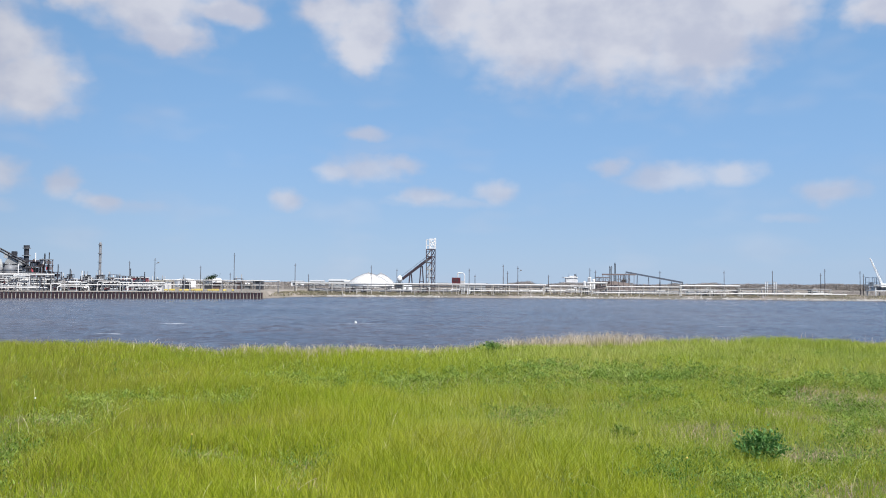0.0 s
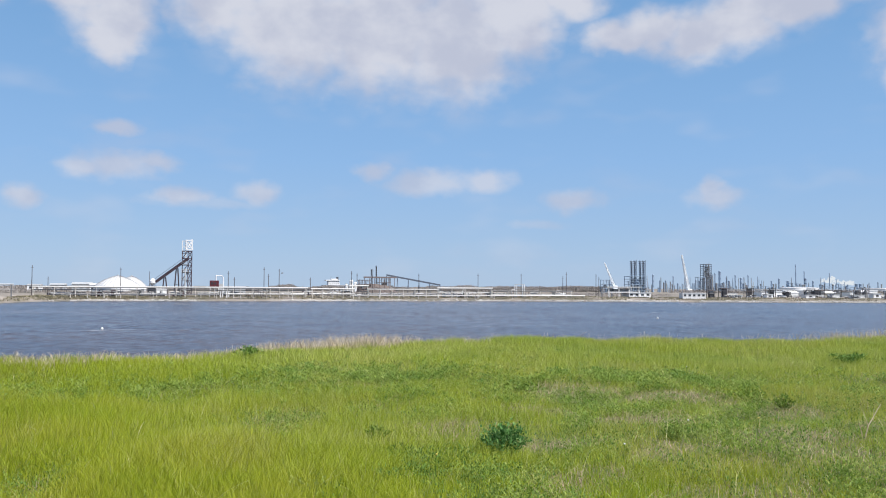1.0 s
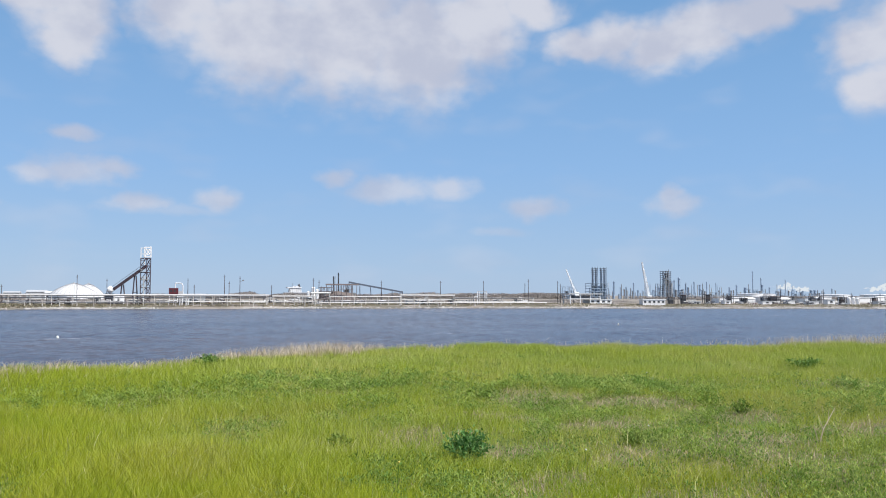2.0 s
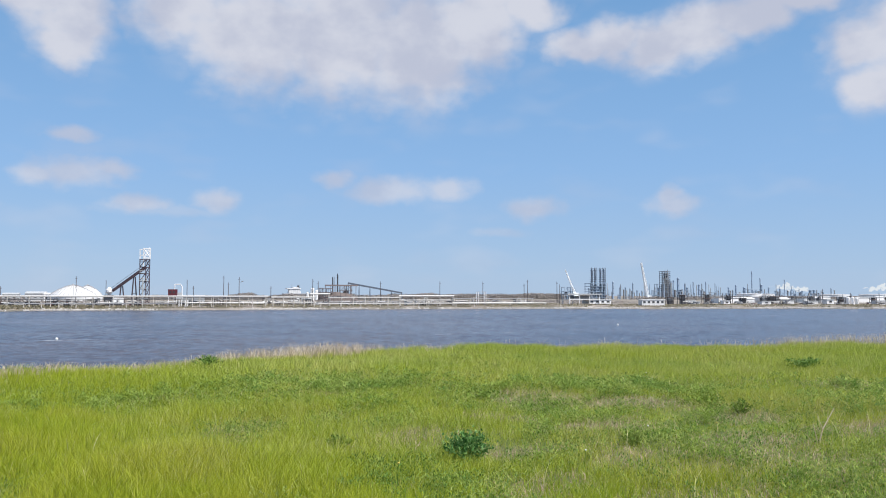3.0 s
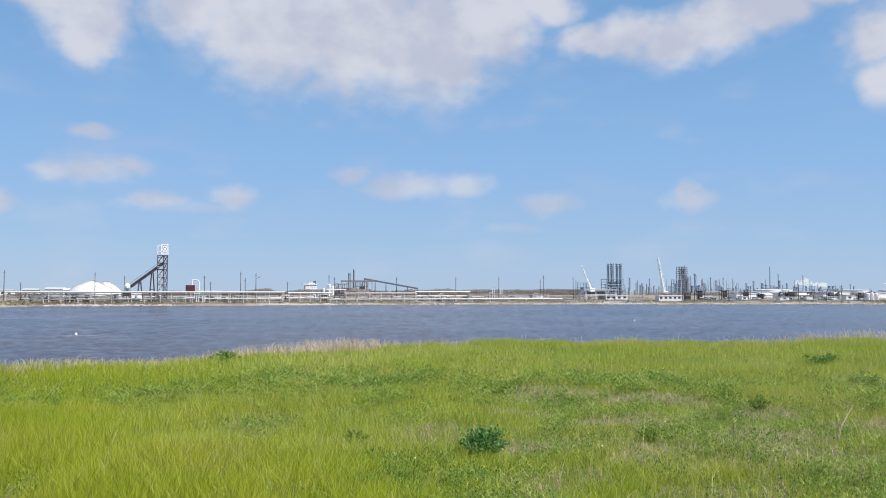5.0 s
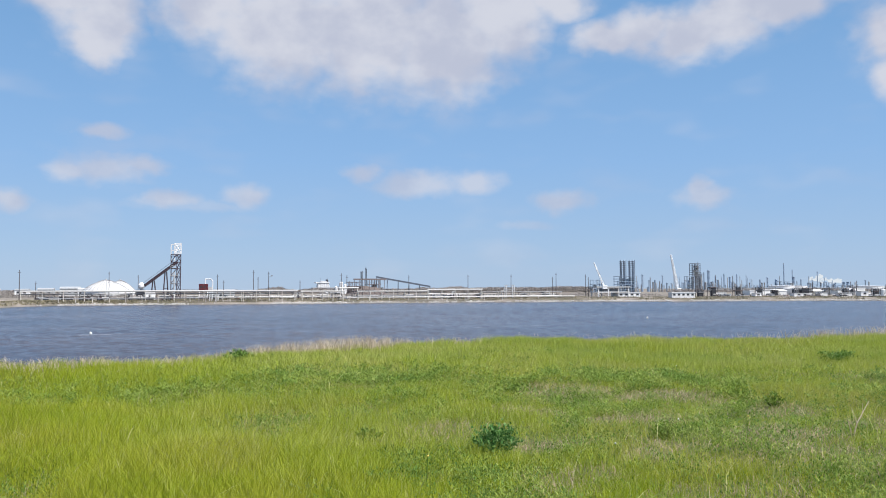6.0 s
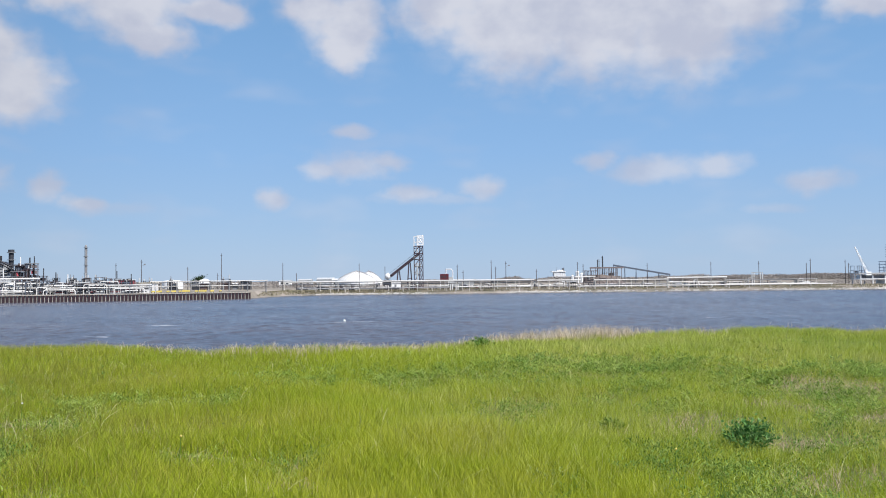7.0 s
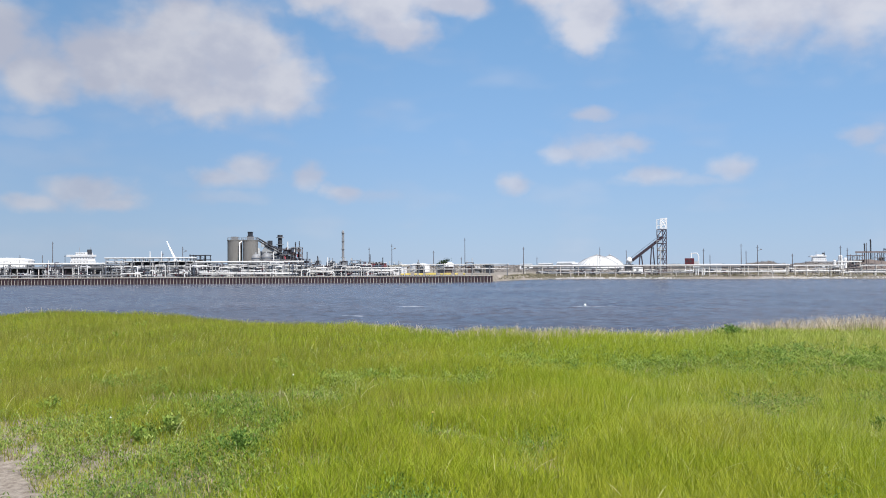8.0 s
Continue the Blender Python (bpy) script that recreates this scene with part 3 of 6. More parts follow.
def field_grass():
    """Three rings of grass: bending strips close by, ever finer straight blades towards the bank's edge."""
    for count, r0, r1, width, levels in ((230000, 3.6, 9.0, 0.0046, 2), (400000, 9.0, 16.0, 0.0056, 1), (570000, 16.0, 31.0, 0.0085, 1)):
        x, y = scatter(count, r0, r1)
        r, a = np.hypot(x, y), np.degrees(np.arctan2(x, y))
        wd = weediness(x, y)
        keep = (rng.random(count) > wd * 0.6) & (r < edge_radius(a) + 1.2)
        keep &= ~trodden(x, y) & (rng.random(count) > 0.72 * dryness(x, y))
        x, y, r, a, wd = x[keep], y[keep], r[keep], a[keep], wd[keep]
        tuft = patches(x, y, 1.1, 21)
        h = ((0.20 + 0.09 * tuft) if r0 > 15 else (0.16 + 0.18 * tuft)) * (1 - 0.6 * wd) * rng.uniform(0.55, 1.12, len(x)) * (1.05 if r0 > 15 else 1.0)
        w = width * rng.uniform(0.7, 1.35, len(x))
        dull = np.clip((a + 8) / 16, 0.06, 1) * np.clip((r - 6.5) / 3, 0.1, 1)
        # pale blades increase past 15 m, standing in for hazy light at the crest
        dull = rng.random(len(x)) < 0.04 + (0.55 + 0.3 * np.clip((r - 15) / 4, 0, 1)) * dull * (0.45 + patches(x, y, 2.0, 37))
        olive = ~dull & (rng.random(len(x)) < 0.75 * np.clip((-6 - a) / 24, 0, 1) * np.clip((r - 5) / 4, 0.3, 1) * (0.5 + patches(x, y, 1.6, 38)))
        for name, mat, pick, label in (("olive_grass", OLIVE, olive, "dull olive grass with brown tips"), ("grass", GRASS, ~dull & ~olive, "tall bright yellow-green grass leaning in the wind"), ("pale_grass", PALE, dull, "shorter dull green grass, some browning, paling the far crest like haze")):
            blades(name, x[pick], y[pick], h[pick], w[pick], mat, label, "grass", 0.55, levels)


def field_around():
    """The same grass to the sides of the field and behind the eye."""
    n = 110000
    r = np.sqrt(rng.random(n) * (24.0 ** 2 - 0.8 ** 2) + 0.8 ** 2)
    a = rng.uniform(-180, 180, n)
    keep = ((a < -49) | (a > 52) | (r < 3.6)) & (rng.random(n) < np.clip(9 / r, 0.35, 1))
    r, a = r[keep], np.radians(a[keep])
    x, y = r * np.sin(a), r * np.cos(a)
    keep = ~trodden(x, y) & (np.hypot(x, y) > 0.9)
    x, y, r = x[keep], y[keep], r[keep]
    tall = (0.10 + 0.24 * patches(x, y, 1.1, 21)) * rng.uniform(0.45, 1.15, len(x))
    blades("side_grass", x, y, tall, 0.008 + 0.0006 * r, GRASS, "bright yellow-green grass round the viewpoint", "grass", 0.5, 2)


def field_weeds():
    """Low weeds: many small clumps, each a dozen leaves round a short stem; some stand darker and taller."""
    for count, r0, r1, levels in ((17000, 3.6, 10, 2), (30000, 10, 17, 1), (12000, 17, 31, 1)):
        x, y = scatter(count, r0, r1)
        keep = (rng.random(count) < weediness(x, y) * np.clip((patches(x, y, 0.55, 40) - 0.34) * 4.5, 0.10, 1.4)) & (np.hypot(x, y) < edge_radius(np.degrees(np.arctan2(x, y))) - 1)
        keep &= ~trodden(x, y) & (rng.random(count) > 0.8 * dryness(x, y))
        x, y = x[keep], y[keep]
        dark = rng.random(len(x)) < (0.10 + 0.5 * np.clip((patches(x, y, 0.9, 46) - 0.5) * 4, 0, 1)) * np.where(x < 0, 0.3, 1.0)
        for mat, pick, label in ((WEED, ~dark, "low grey-green broad-leaved weeds among the grass"), (CLOVER, dark, "darker green leafy weeds among the grass")):
            px, py, per = x[pick], y[pick], 14
            n = len(px)
            tall = np.repeat(0.06 + 0.16 * rng.random(n) * (0.4 + patches(px, py, 0.9, 45)), per)
            wide = np.repeat(rng.uniform(0.025, 0.065, n), per)
            f = rng.random(n * per) ** 0.6
            lx = np.repeat(px, per) + rng.normal(0, 1, n * per) * wide * (0.5 + 0.5 * f)
            ly = np.repeat(py, per) + rng.normal(0, 1, n * per) * wide * (0.5 + 0.5 * f)
            lz = np.repeat(ground_z(px, py), per) + tall * f
            far = np.clip(np.hypot(lx, ly) / 11, 0.8, 1.8)
            blades("weeds", lx, ly, rng.uniform(0.025, 0.055, n * per) * far, rng.uniform(0.008, 0.015, n * per) * far, mat, label, "weeds", 1.5, levels, (0, 0), lz)


def dry_grass():
    x, y = scatter(200000, 4, 18)
    wd = weediness(x, y)
    keep = rng.random(len(x)) < np.clip((patches(x, y, 1.4, 60) - 0.42) * 4, 0.10, 1) * (0.03 + 0.9 * wd)
    keep |= rng.random(len(x)) < 0.012 + 0.03 * patches(x, y, 1.2, 64)
    keep |= rng.random(len(x)) < 0.95 * dryness(x, y)
    keep &= ~trodden(x, y)
    x, y = x[keep], y[keep]
    blades("dry_grass", x, y, rng.uniform(0.06, 0.17, len(x)), rng.uniform(0.004, 0.007, len(x)), STRAW, "matted patches of dry brown grass", "dry grass", 1.3, 2)


def seed_stalks():
    x, y = scatter(2200, 5.5, 22)
    keep = rng.random(len(x)) < 0.9 - 0.6 * weediness(x, y)
    x, y = x[keep], y[keep]
    blades("seed_stalks", x, y, rng.uniform(0.24, 0.33, len(x)), rng.uniform(0.004, 0.007, len(x)), SEED, "pale arching seed stalks above the grass", "grass", 0.8, 5, (0.3, 0.1))


def crest_reeds():
    """Pale dry reeds that stand along the field's edge against the water."""
    n = 30000
    a = rng.uniform(-48, 50, n)
    thick = np.interp(a, [-48, -20, -14, -8, -2, 3, 5, 8, 13, 15, 20, 34, 40, 46, 50], [0.03, 0.05, 0.3, 0.4, 0.35, 0.15, 0.9, 1.0, 0.9, 0.2, 0.05, 0.05, 0.3, 0.6, 0.5])
    keep = rng.random(n) < thick * (0.25 + 1.1 * patches(a, a * 0, 0.8, 95))
    a = a[keep]
    r = edge_radius(a) + rng.uniform(-0.6, 1.3, len(a))
    x, y = r * np.sin(np.radians(a)), r * np.cos(np.radians(a))
    tall = np.interp(a, [-48, 3, 5, 8, 13, 15, 50], [0.26, 0.28, 0.40, 0.46, 0.40, 0.30, 0.44])
    blades("dry_reeds", x, y, tall * rng.uniform(0.6, 1.25, len(a)), rng.uniform(0.006, 0.014, len(a)), REED, "thin dry tan reeds along the bank's edge", "reeds", 0.5, 3)


field_grass()
field_around()
field_weeds()
dry_grass()
seed_stalks()
crest_reeds()


# ---- the quay: sheet piles, cap and deck ----
QX, QY = -58.0, 272.0          # the quay's near corner
QDX, QDY = -0.959, -0.284      # along the quay
QTURN = math.degrees(math.atan2(QDY, QDX))


def quay(s, inland):
    """A place on the quay: metres along it and inland of its face."""
    return QX + QDX * s + QDY * inland, QY + QDY * s - QDX * inland


def near_land(x, y):
    return float(ground_z(x, y))


def along(bm, s0, s1, i0, i1, z0, z1):
    """A slab on the quay between two stretches, with square edges."""
    lo, hi = [], []
    for s, i in ((s0, i0), (s1, i0), (s1, i1), (s0, i1)):
        x, y = quay(s, i)
        lo.append(bm.verts.new((x, y, z0)))
        hi.append(bm.verts.new((x, y, z1)))
    bm.faces.new(lo), bm.faces.new(hi[::-1])
    for k in range(4):
        bm.faces.new((lo[k], lo[(k + 1) % 4], hi[(k + 1) % 4], hi[k]))
    bmesh.ops.recalc_face_normals(bm, faces=bm.faces)


def build_quay():
    bm = bmesh.new()
    along(bm, 0, 270, 0.35, 0.8, -3, 2.0)
    wall = part("quay_wall", bm, POST)
    tagged(wall, "rust-brown steel sheet-pile quay wall with pale joints", "quay wall", kind="structure")
    bm = bmesh.new()
    along(bm, -0.4, 270, -0.05, 1.2, 2.0, 2.17)
    part("cap_beam", bm, CAP, wall, "pale concrete cap beam")
    bm = bmesh.new()
    along(bm, 0, 270, 1.2, 14, 1.7, 2.2)
    deck = part("quay_deck", bm, DECK)
    tagged(deck, "worn concrete deck behind the quay wall", "quay", kind="structure")
    bm = bmesh.new()
    along(bm, 0, -0.5, 0.1, 40, -3, 2.05)
    tagged(part("quay_end_wall", bm, SHEET), "short end of the sheet-pile quay", "quay wall", kind="structure")
    bm = bmesh.new()
    box(bm, -0.385, -0.42, -2.5, 0.385, 0.0, 1.99)
    for v in bm.verts:
        if v.co.y < -0.2:
            v.co.x *= 0.8
    me = bpy.data.meshes.new("sheet_pile")
    bm.to_mesh(me)
    bm.free()
    me.materials.append(SHEET)
    for k in range(250):
        x, y = quay(0.6 + k * 1.06, 0.36)
        ob = new("sheet_pile", me)
        ob.matrix_basis = pose(x, y, random.uniform(-0.03, 0.0), 0, 0, QTURN + 180)
        ob.parent = wall


build_quay()


# ---- things of the industrial bank ----
def utility_pole(x, y, height, lamp=False):
    z = near_land(x, y)
    t = thing("utility_pole", x, y, z, "tall dark timber utility pole with a crossarm", "utility pole", "poles along the far bank")
    bm = bmesh.new()
    rod(bm, (0, 0, -0.5), (0, 0, height), 0.17, 8, 0.10)
    part("pole", bm, WOOD, t)
    bm = bmesh.new()
    box(bm, -0.42, -0.05, height - 0.93, 0.42, 0.05, height - 0.83)
    arm = part("crossarm", bm, WOOD, t)
    for dx in (-0.36, 0.36):
        bm = bmesh.new()
        rod(bm, (dx, 0, height - 0.84), (dx, 0, height - 0.68), 0.04, 6)
        part("insulator", bm, GREY, arm, "grey insulator")
    if lamp:
        bm = bmesh.new()
        rod(bm, (0, 0, height * 0.8), (1.2, 0, height * 0.84), 0.05, 6)
        box(bm, 0.9, -0.15, height * 0.83, 1.6, 0.15, height * 0.87)
        part("lamp_arm", bm, GREY, t)
    return t


for px, py, top in [(-229.9, 275, 15.5), (-293.9, 330, 11.4), (-281.4, 330, 11.3), (-277.3, 340, 11.6), (-198.4, 300, 11.4), (-121.5, 330, 13.1),
                    (-93.9, 330, 11.5), (-94.9, 380, 9.3), (-83.4, 340, 16.8), (-57.3, 330, 12.6), (-59.9, 380, 9.0), (-32.0, 380, 13.1), (-22.7, 420, 12.3)]:
    utility_pole(px, py, top - near_land(px, py))
for px, top in [(10.8, 11.5), (13.2, 9.1), (24.8, 13.2), (26.6, 10.5), (43.4, 9.2), (60.4, 12.1), (62.7, 11.2), (69.3, 13.1), (89.2, 11.3), (115.6, 11.5),
                (135.5, 11.6), (155.3, 10.7), (157.0, 12.5), (171.5, 11.8), (172.9, 10.5)]:
    utility_pole(px, 350, top - near_land(px, 350))
for px, py, top in [(-173.6, 275, 12.9), (-108.3, 320, 14.1), (30.8, 350, 12.6)]:
    utility_pole(px, py, top - near_land(px, py), True)
for px, py, top in [(311.5, 340, 8.8), (253.0, 340, 6.8), (328.8, 340, 6.9), (290, 345, 8.2), (345, 338, 7.2)]:
    utility_pole(px, py, top - near_land(px, py))


def pipe_run(a, b, post_step, pipes, label, post_r=0.12, post=GREY):
    """A straight pipeway between two places on the ground: portal posts with a beam, and pipes (height, sideways, radius) over them."""
    a, b = Vector(a), Vector(b)
    d = (b - a)
    length = d.length
    t = thing("pipe_rack", a.x, a.y, a.z, label, "pipe rack", "pipe racks on the far bank", math.degrees(math.atan2(d.y, d.x)))
    sides = [p[1] for p in pipes]
    s0, s1 = min(sides) - 0.25, max(sides) + 0.25
    top = max(p[0] for p in pipes)
    n = max(2, int(length / post_step) + 1)
    bm = bmesh.new()
    for side in (s0, s1):
        rod(bm, (0, side, -0.6), (0, side, top), post_r, 6)
    for hz in sorted({round(p[0] - p[2], 2) for p in pipes}):
        box(bm, -0.12, s0 - 0.1, hz - 0.2, 0.12, s1 + 0.1, hz)
    first = part("portal", bm, post, t)
    for k in range(1, n):
        o = new("portal", first.data)
        o.parent = t
        o.location = (length * k / (n - 1), 0, 0)
    for hz, side, r in pipes:
        bm = bmesh.new()
        rod(bm, (-0.6, side, hz), (length + 0.6, side, hz), r, 10)
        part("pipe", bm, PIPE if random.random() < 0.72 else GREY, t)
    return t


def on_quay(s, i, z=2.2):
    x, y = quay(s, i)
    return (x, y, z)


pipe_run(on_quay(178, 14), on_quay(123, 14), 7, [(4.6, 0, 0.3), (4.6, 0.8, 0.2), (3.4, 0.2, 0.18)], "white pipeway on slim portals along the quay")
pipe_run(on_quay(178, 3), on_quay(120, 3), 6, [(0.75, 0, 0.2), (0.75, 0.6, 0.16)], "low white pipes on short supports at the quay edge", post_r=0.1)
pipe_run(on_quay(128.5, 11), on_quay(99, 11), 2.8, [(6.4, 0, 0.22), (6.4, 1.4, 0.22), (5.2, 0.5, 0.16), (3.6, 0.2, 0.2), (3.6, 1.2, 0.2), (1.6, 0.6, 0.18)], "tall white steel pipe rack with stacked pipes")
pipe_run(on_quay(99, 11), on_quay(63, 11), 3.0, [(4.9, 0, 0.3), (4.9, 0.9, 0.18), (3.4, 0.3, 0.2), (2.0, 0.6, 0.2), (2.0, 1.3, 0.16)], "white pipe rack with several levels of pipes")
pipe_run(on_quay(60, 6), on_quay(30, 6), 6, [(1.9, 0, 0.2), (2.6, 0.7, 0.2)], "low white pipeway beside the quay edge")
pipe_run(on_quay(30, 25), on_quay(-8, 27), 5.5, [(3.6, 0, 0.16), (3.6, 0.7, 0.12), (2.0, 0.3, 0.12)], "thin white pipeway on open posts")
pipe_run(on_quay(95, 4), on_quay(66, 4), 5, [(0.9, 0, 0.18), (1.3, 0.6, 0.14)], "low white pipes along the quay edge", post_r=0.1)


def expansion_loop(s, i, width, height, r=0.17):
    """A pipe that climbs, runs level and comes down again."""
    x, y = quay(s, i)
    t = thing("pipe_loop", x, y, 2.2, "white pipe bent up into a square loop", "pipe", "pipe loops on the quay", QTURN)
    cu = bpy.data.curves.new("loop", "CURVE")
    cu.dimensions, cu.bevel_depth, cu.bevel_resolution = "3D", r, 3
    sp = cu.splines.new("POLY")
    pts = [(-width * 0.56, 0, -0.1), (-width * 0.55, 0, height * 0.7), (-width * 0.53, 0, height * 0.9), (-width * 0.47, 0, height), (width * 0.47, 0, height), (width * 0.53, 0, height * 0.9), (width * 0.55, 0, height * 0.7), (width * 0.56, 0, -0.1)]
    sp.points.add(len(pts) - 1)
    for p, q in zip(sp.points, pts):
        p.co = (*q, 1)
    tmp = bpy.data.objects.new("loop_tmp", cu)
    me = bpy.data.meshes.new_from_object(tmp)
    bpy.data.objects.remove(tmp)
    me.name = "loop"
    me.materials.clear()
    me.materials.append(PIPE)
    o = new("loop", me)
    o.parent = t


for s, i, w, hgt in [(118, 4, 6, 1.2), (61, 5, 2.5, 2.2), (56, 4.5, 8, 1.4), (46, 6, 6, 3.0), (42, 6.6, 5, 3.8), (36, 4, 8, 1.6), (88, 6, 3, 3.0), (109, 6, 3, 4.0), (70, 6, 2, 3.2)]:
    expansion_loop(s, i, w, hgt)


def vessel(s, i, z, length, r, mat=WHITE, lift=1.0):
    """A lying pressure vessel on two saddles."""
    x, y = quay(s, i)
    t = thing("process_vessel", x, y, z, "white lying process vessel on two saddles", "vessel", "vessels among the pipes", QTURN)
    bm = bmesh.new()
    lathe(bm, 0, 0, [(0.05, -length / 2 - r * 0.5), (r * 0.7, -length / 2 - r * 0.3), (r, -length / 2), (r, length / 2), (r * 0.7, length / 2 + r * 0.3), (0.05, length / 2 + r * 0.5)], 14)
    bmesh.ops.transform(bm, matrix=Matrix.Translation((0, 0, lift + r)) @ Matrix.Rotation(radians(90), 4, "Y"), verts=bm.verts)
    part("shell", bm, mat, t, smooth=True)
    for dx in (-length * 0.3, length * 0.3):
        bm = bmesh.new()
        box(bm, dx - 0.2, -r * 0.8, -0.1, dx + 0.2, r * 0.8, lift + r * 0.5)
        part("saddle", bm, CAP, t)


for s, i, length, r in [(125, 18, 4, 0.6), (114, 17, 5, 0.7), (103, 18, 4, 0.6), (84, 16, 4, 0.8), (74, 17, 4, 0.6), (55, 14, 4, 0.6), (150, 19, 5, 0.7)]:
    vessel(s, i, 2.15, length, r, random.choice((GREY, GALV, MILL)))


def pump_skid(s, i):
    x, y = quay(s, i)
    t = thing("pump_skid", x, y, 2.2, "grey steel skid with pumps and upright valves", "pump skid", "pump skids on the quay", QTURN)
    bm = bmesh.new()
    box(bm, -1.6, -0.7, -0.02, 1.6, 0.7, 0.3)
    part("base", bevelled(bm, 0.04), GREY, t)
    for dx in (-1.1, 0.0, 1.1):
        bm = bmesh.new()
        rod(bm, (dx, 0, 0.28), (dx, 0, random.uniform(1.2, 4.6)), 0.11, 8)
        part("riser", bm, random.choice((PIPE, WHITE, STEEL, STEEL, MILL, HEAD, STEEL)), t)
    bm = bmesh.new()
    rod(bm, (-1.3, -0.3, 0.6), (1.3, -0.3, 0.6), 0.25, 10)
    part("motor", bm, random.choice((GREY, RED, GALV)), t)


for k in range(34):
    pump_skid(random.uniform(34, 130), random.uniform(5.5, 16))
for k in range(9):
    pump_skid(random.uniform(132, 172), random.uniform(6, 12))


def box_building(name, x, y, w, d, hgt, mat, label, category, roof=WHITE, turn=0.0, bays=3, rise=0.0, z=None):
    """A shed: walls with a plinth, a roof that overhangs, and openings set into the front."""
    z = near_land(x, y) if z is None else z
    t = thing(name, x, y, z, label, category, "", turn)
    bm = bmesh.new()
    box(bm, -w / 2, -d / 2, -0.5, w / 2, d / 2, hgt)
    part("wall", bm, mat, t)
    bm = bmesh.new()
    v = box(bm, -w / 2 - 0.25, -d / 2 - 0.25, hgt, w / 2 + 0.25, d / 2 + 0.25, hgt + 0.25)
    if rise:
        a = [bm.verts.new((sx, 0, hgt + 0.25 + rise)) for sx in (-w / 2 - 0.25, w / 2 + 0.25)]
        e = [bm.verts.new((sx, sy, hgt + 0.252)) for sx in (-w / 2 - 0.25, w / 2 + 0.25) for sy in (-d / 2 - 0.25, d / 2 + 0.25)]
        bm.faces.new((e[0], e[2], a[1], a[0])), bm.faces.new((e[1], a[0], a[1], e[3])), bm.faces.new((e[0], a[0], e[1])), bm.faces.new((e[2], e[3], a[1]))
    part("roof", bm, roof, t)
    for k in range(bays):
        cx = -w / 2 + w * (k + 0.5) / bays
        bm = bmesh.new()
        ww, hh = min(1.4, w / bays * 0.5), min(1.2, hgt * 0.35)
        box(bm, cx - ww / 2, -d / 2 - 0.05, hgt * 0.45, cx + ww / 2, -d / 2 + 0.05, hgt * 0.45 + hh)
        win = part("window", bm, STEEL, t, "dark window")
        bm = bmesh.new()
        box(bm, cx - ww / 2 - 0.08, -d / 2 - 0.1, hgt * 0.45 - 0.1, cx + ww / 2 + 0.08, -d / 2 + 0.02, hgt * 0.45 - 0.005)
        part("sill", bm, GALV, win)
    return t


box_building("pump_house", -95.6, 290, 4.6, 5, 3.4, WHITE, "white sheet-metal pump house with a flat cream roof", "shed", CREAM, 0, 1)
box_building("site_office", -135.8, 380, 7, 6, 4.6, BRICKRED, "low red building with a white roof", "building", WHITE, 0, 3, z=2.1)
box_building("long_shed", 14, 372, 9, 6, 3.2, GALV, "low grey shed behind the pipeway", "shed", GALV, 0, 0, 0.5)
box_building("farm_shed", -51.5, 470, 5, 6, 4.2, WHITE, "small white shed beside the domes", "shed", WHITE, 0, 2, 0.6)
box_building("far_warehouse", -64, 520, 10, 10, 4.0, GALV, "low white warehouse behind the bank", "warehouse", GALV, 0, 3, 1.0)
box_building("far_shed", -78, 530, 8, 8, 3.4, GALV, "low grey shed behind the bank", "shed", GALV, 0, 2, 0.8)
box_building("far_shed", -92, 540, 7, 8, 3.2, WHITE, "low white shed behind the bank", "shed", GALV, 0, 2, 0.6)
box_building("site_cabin", 200.5, 318, 11, 3, 2.2, WHITE, "long white site cabin with dark windows", "cabin", WHITE, 0, 5, z=1.35)
box_building("office_block", 189, 345, 11, 6, 1.9, WHITE, "low white building near the bank", "building", WHITE, 0, 4)
box_building("white_shed", 101, 345, 4.5, 3, 1.5, WHITE, "small white shed by the pipeway", "shed", WHITE, 0, 1)
rw = random.Random(31)
wx = 283.0
while wx < 450:
    ww = rw.uniform(4, 13)
    box_building("white_warehouse", wx + ww / 2, 395 + rw.uniform(-10, 8), ww, 7, rw.uniform(1.7, 3.3), rw.choice((WHITE, WHITE, WHITE, GALV, CREAM)), "low white warehouse on the far bank", "warehouse", rw.choice((WHITE, WHITE, GALV)), 0, 0, rw.choice((0, 0.4, 0.9)))
    wx += ww + rw.choice((0.8, 1.5, 4.0))
for wx, wy, ww, wh in ((243, 325, 3, 1.6), (262, 322, 5, 1.3), (272, 318, 4, 1.8), (279, 312, 6, 1.5), (287, 310, 4, 2.2), (312, 305, 7, 1.6), (322, 302, 4, 2.0), (228, 326, 3, 1.2)):
    box_building("white_cabin", wx, wy, ww, 3, wh, WHITE, "small white cabin near the far bank", "cabin", GALV, 0, random.choice((0, 1)))


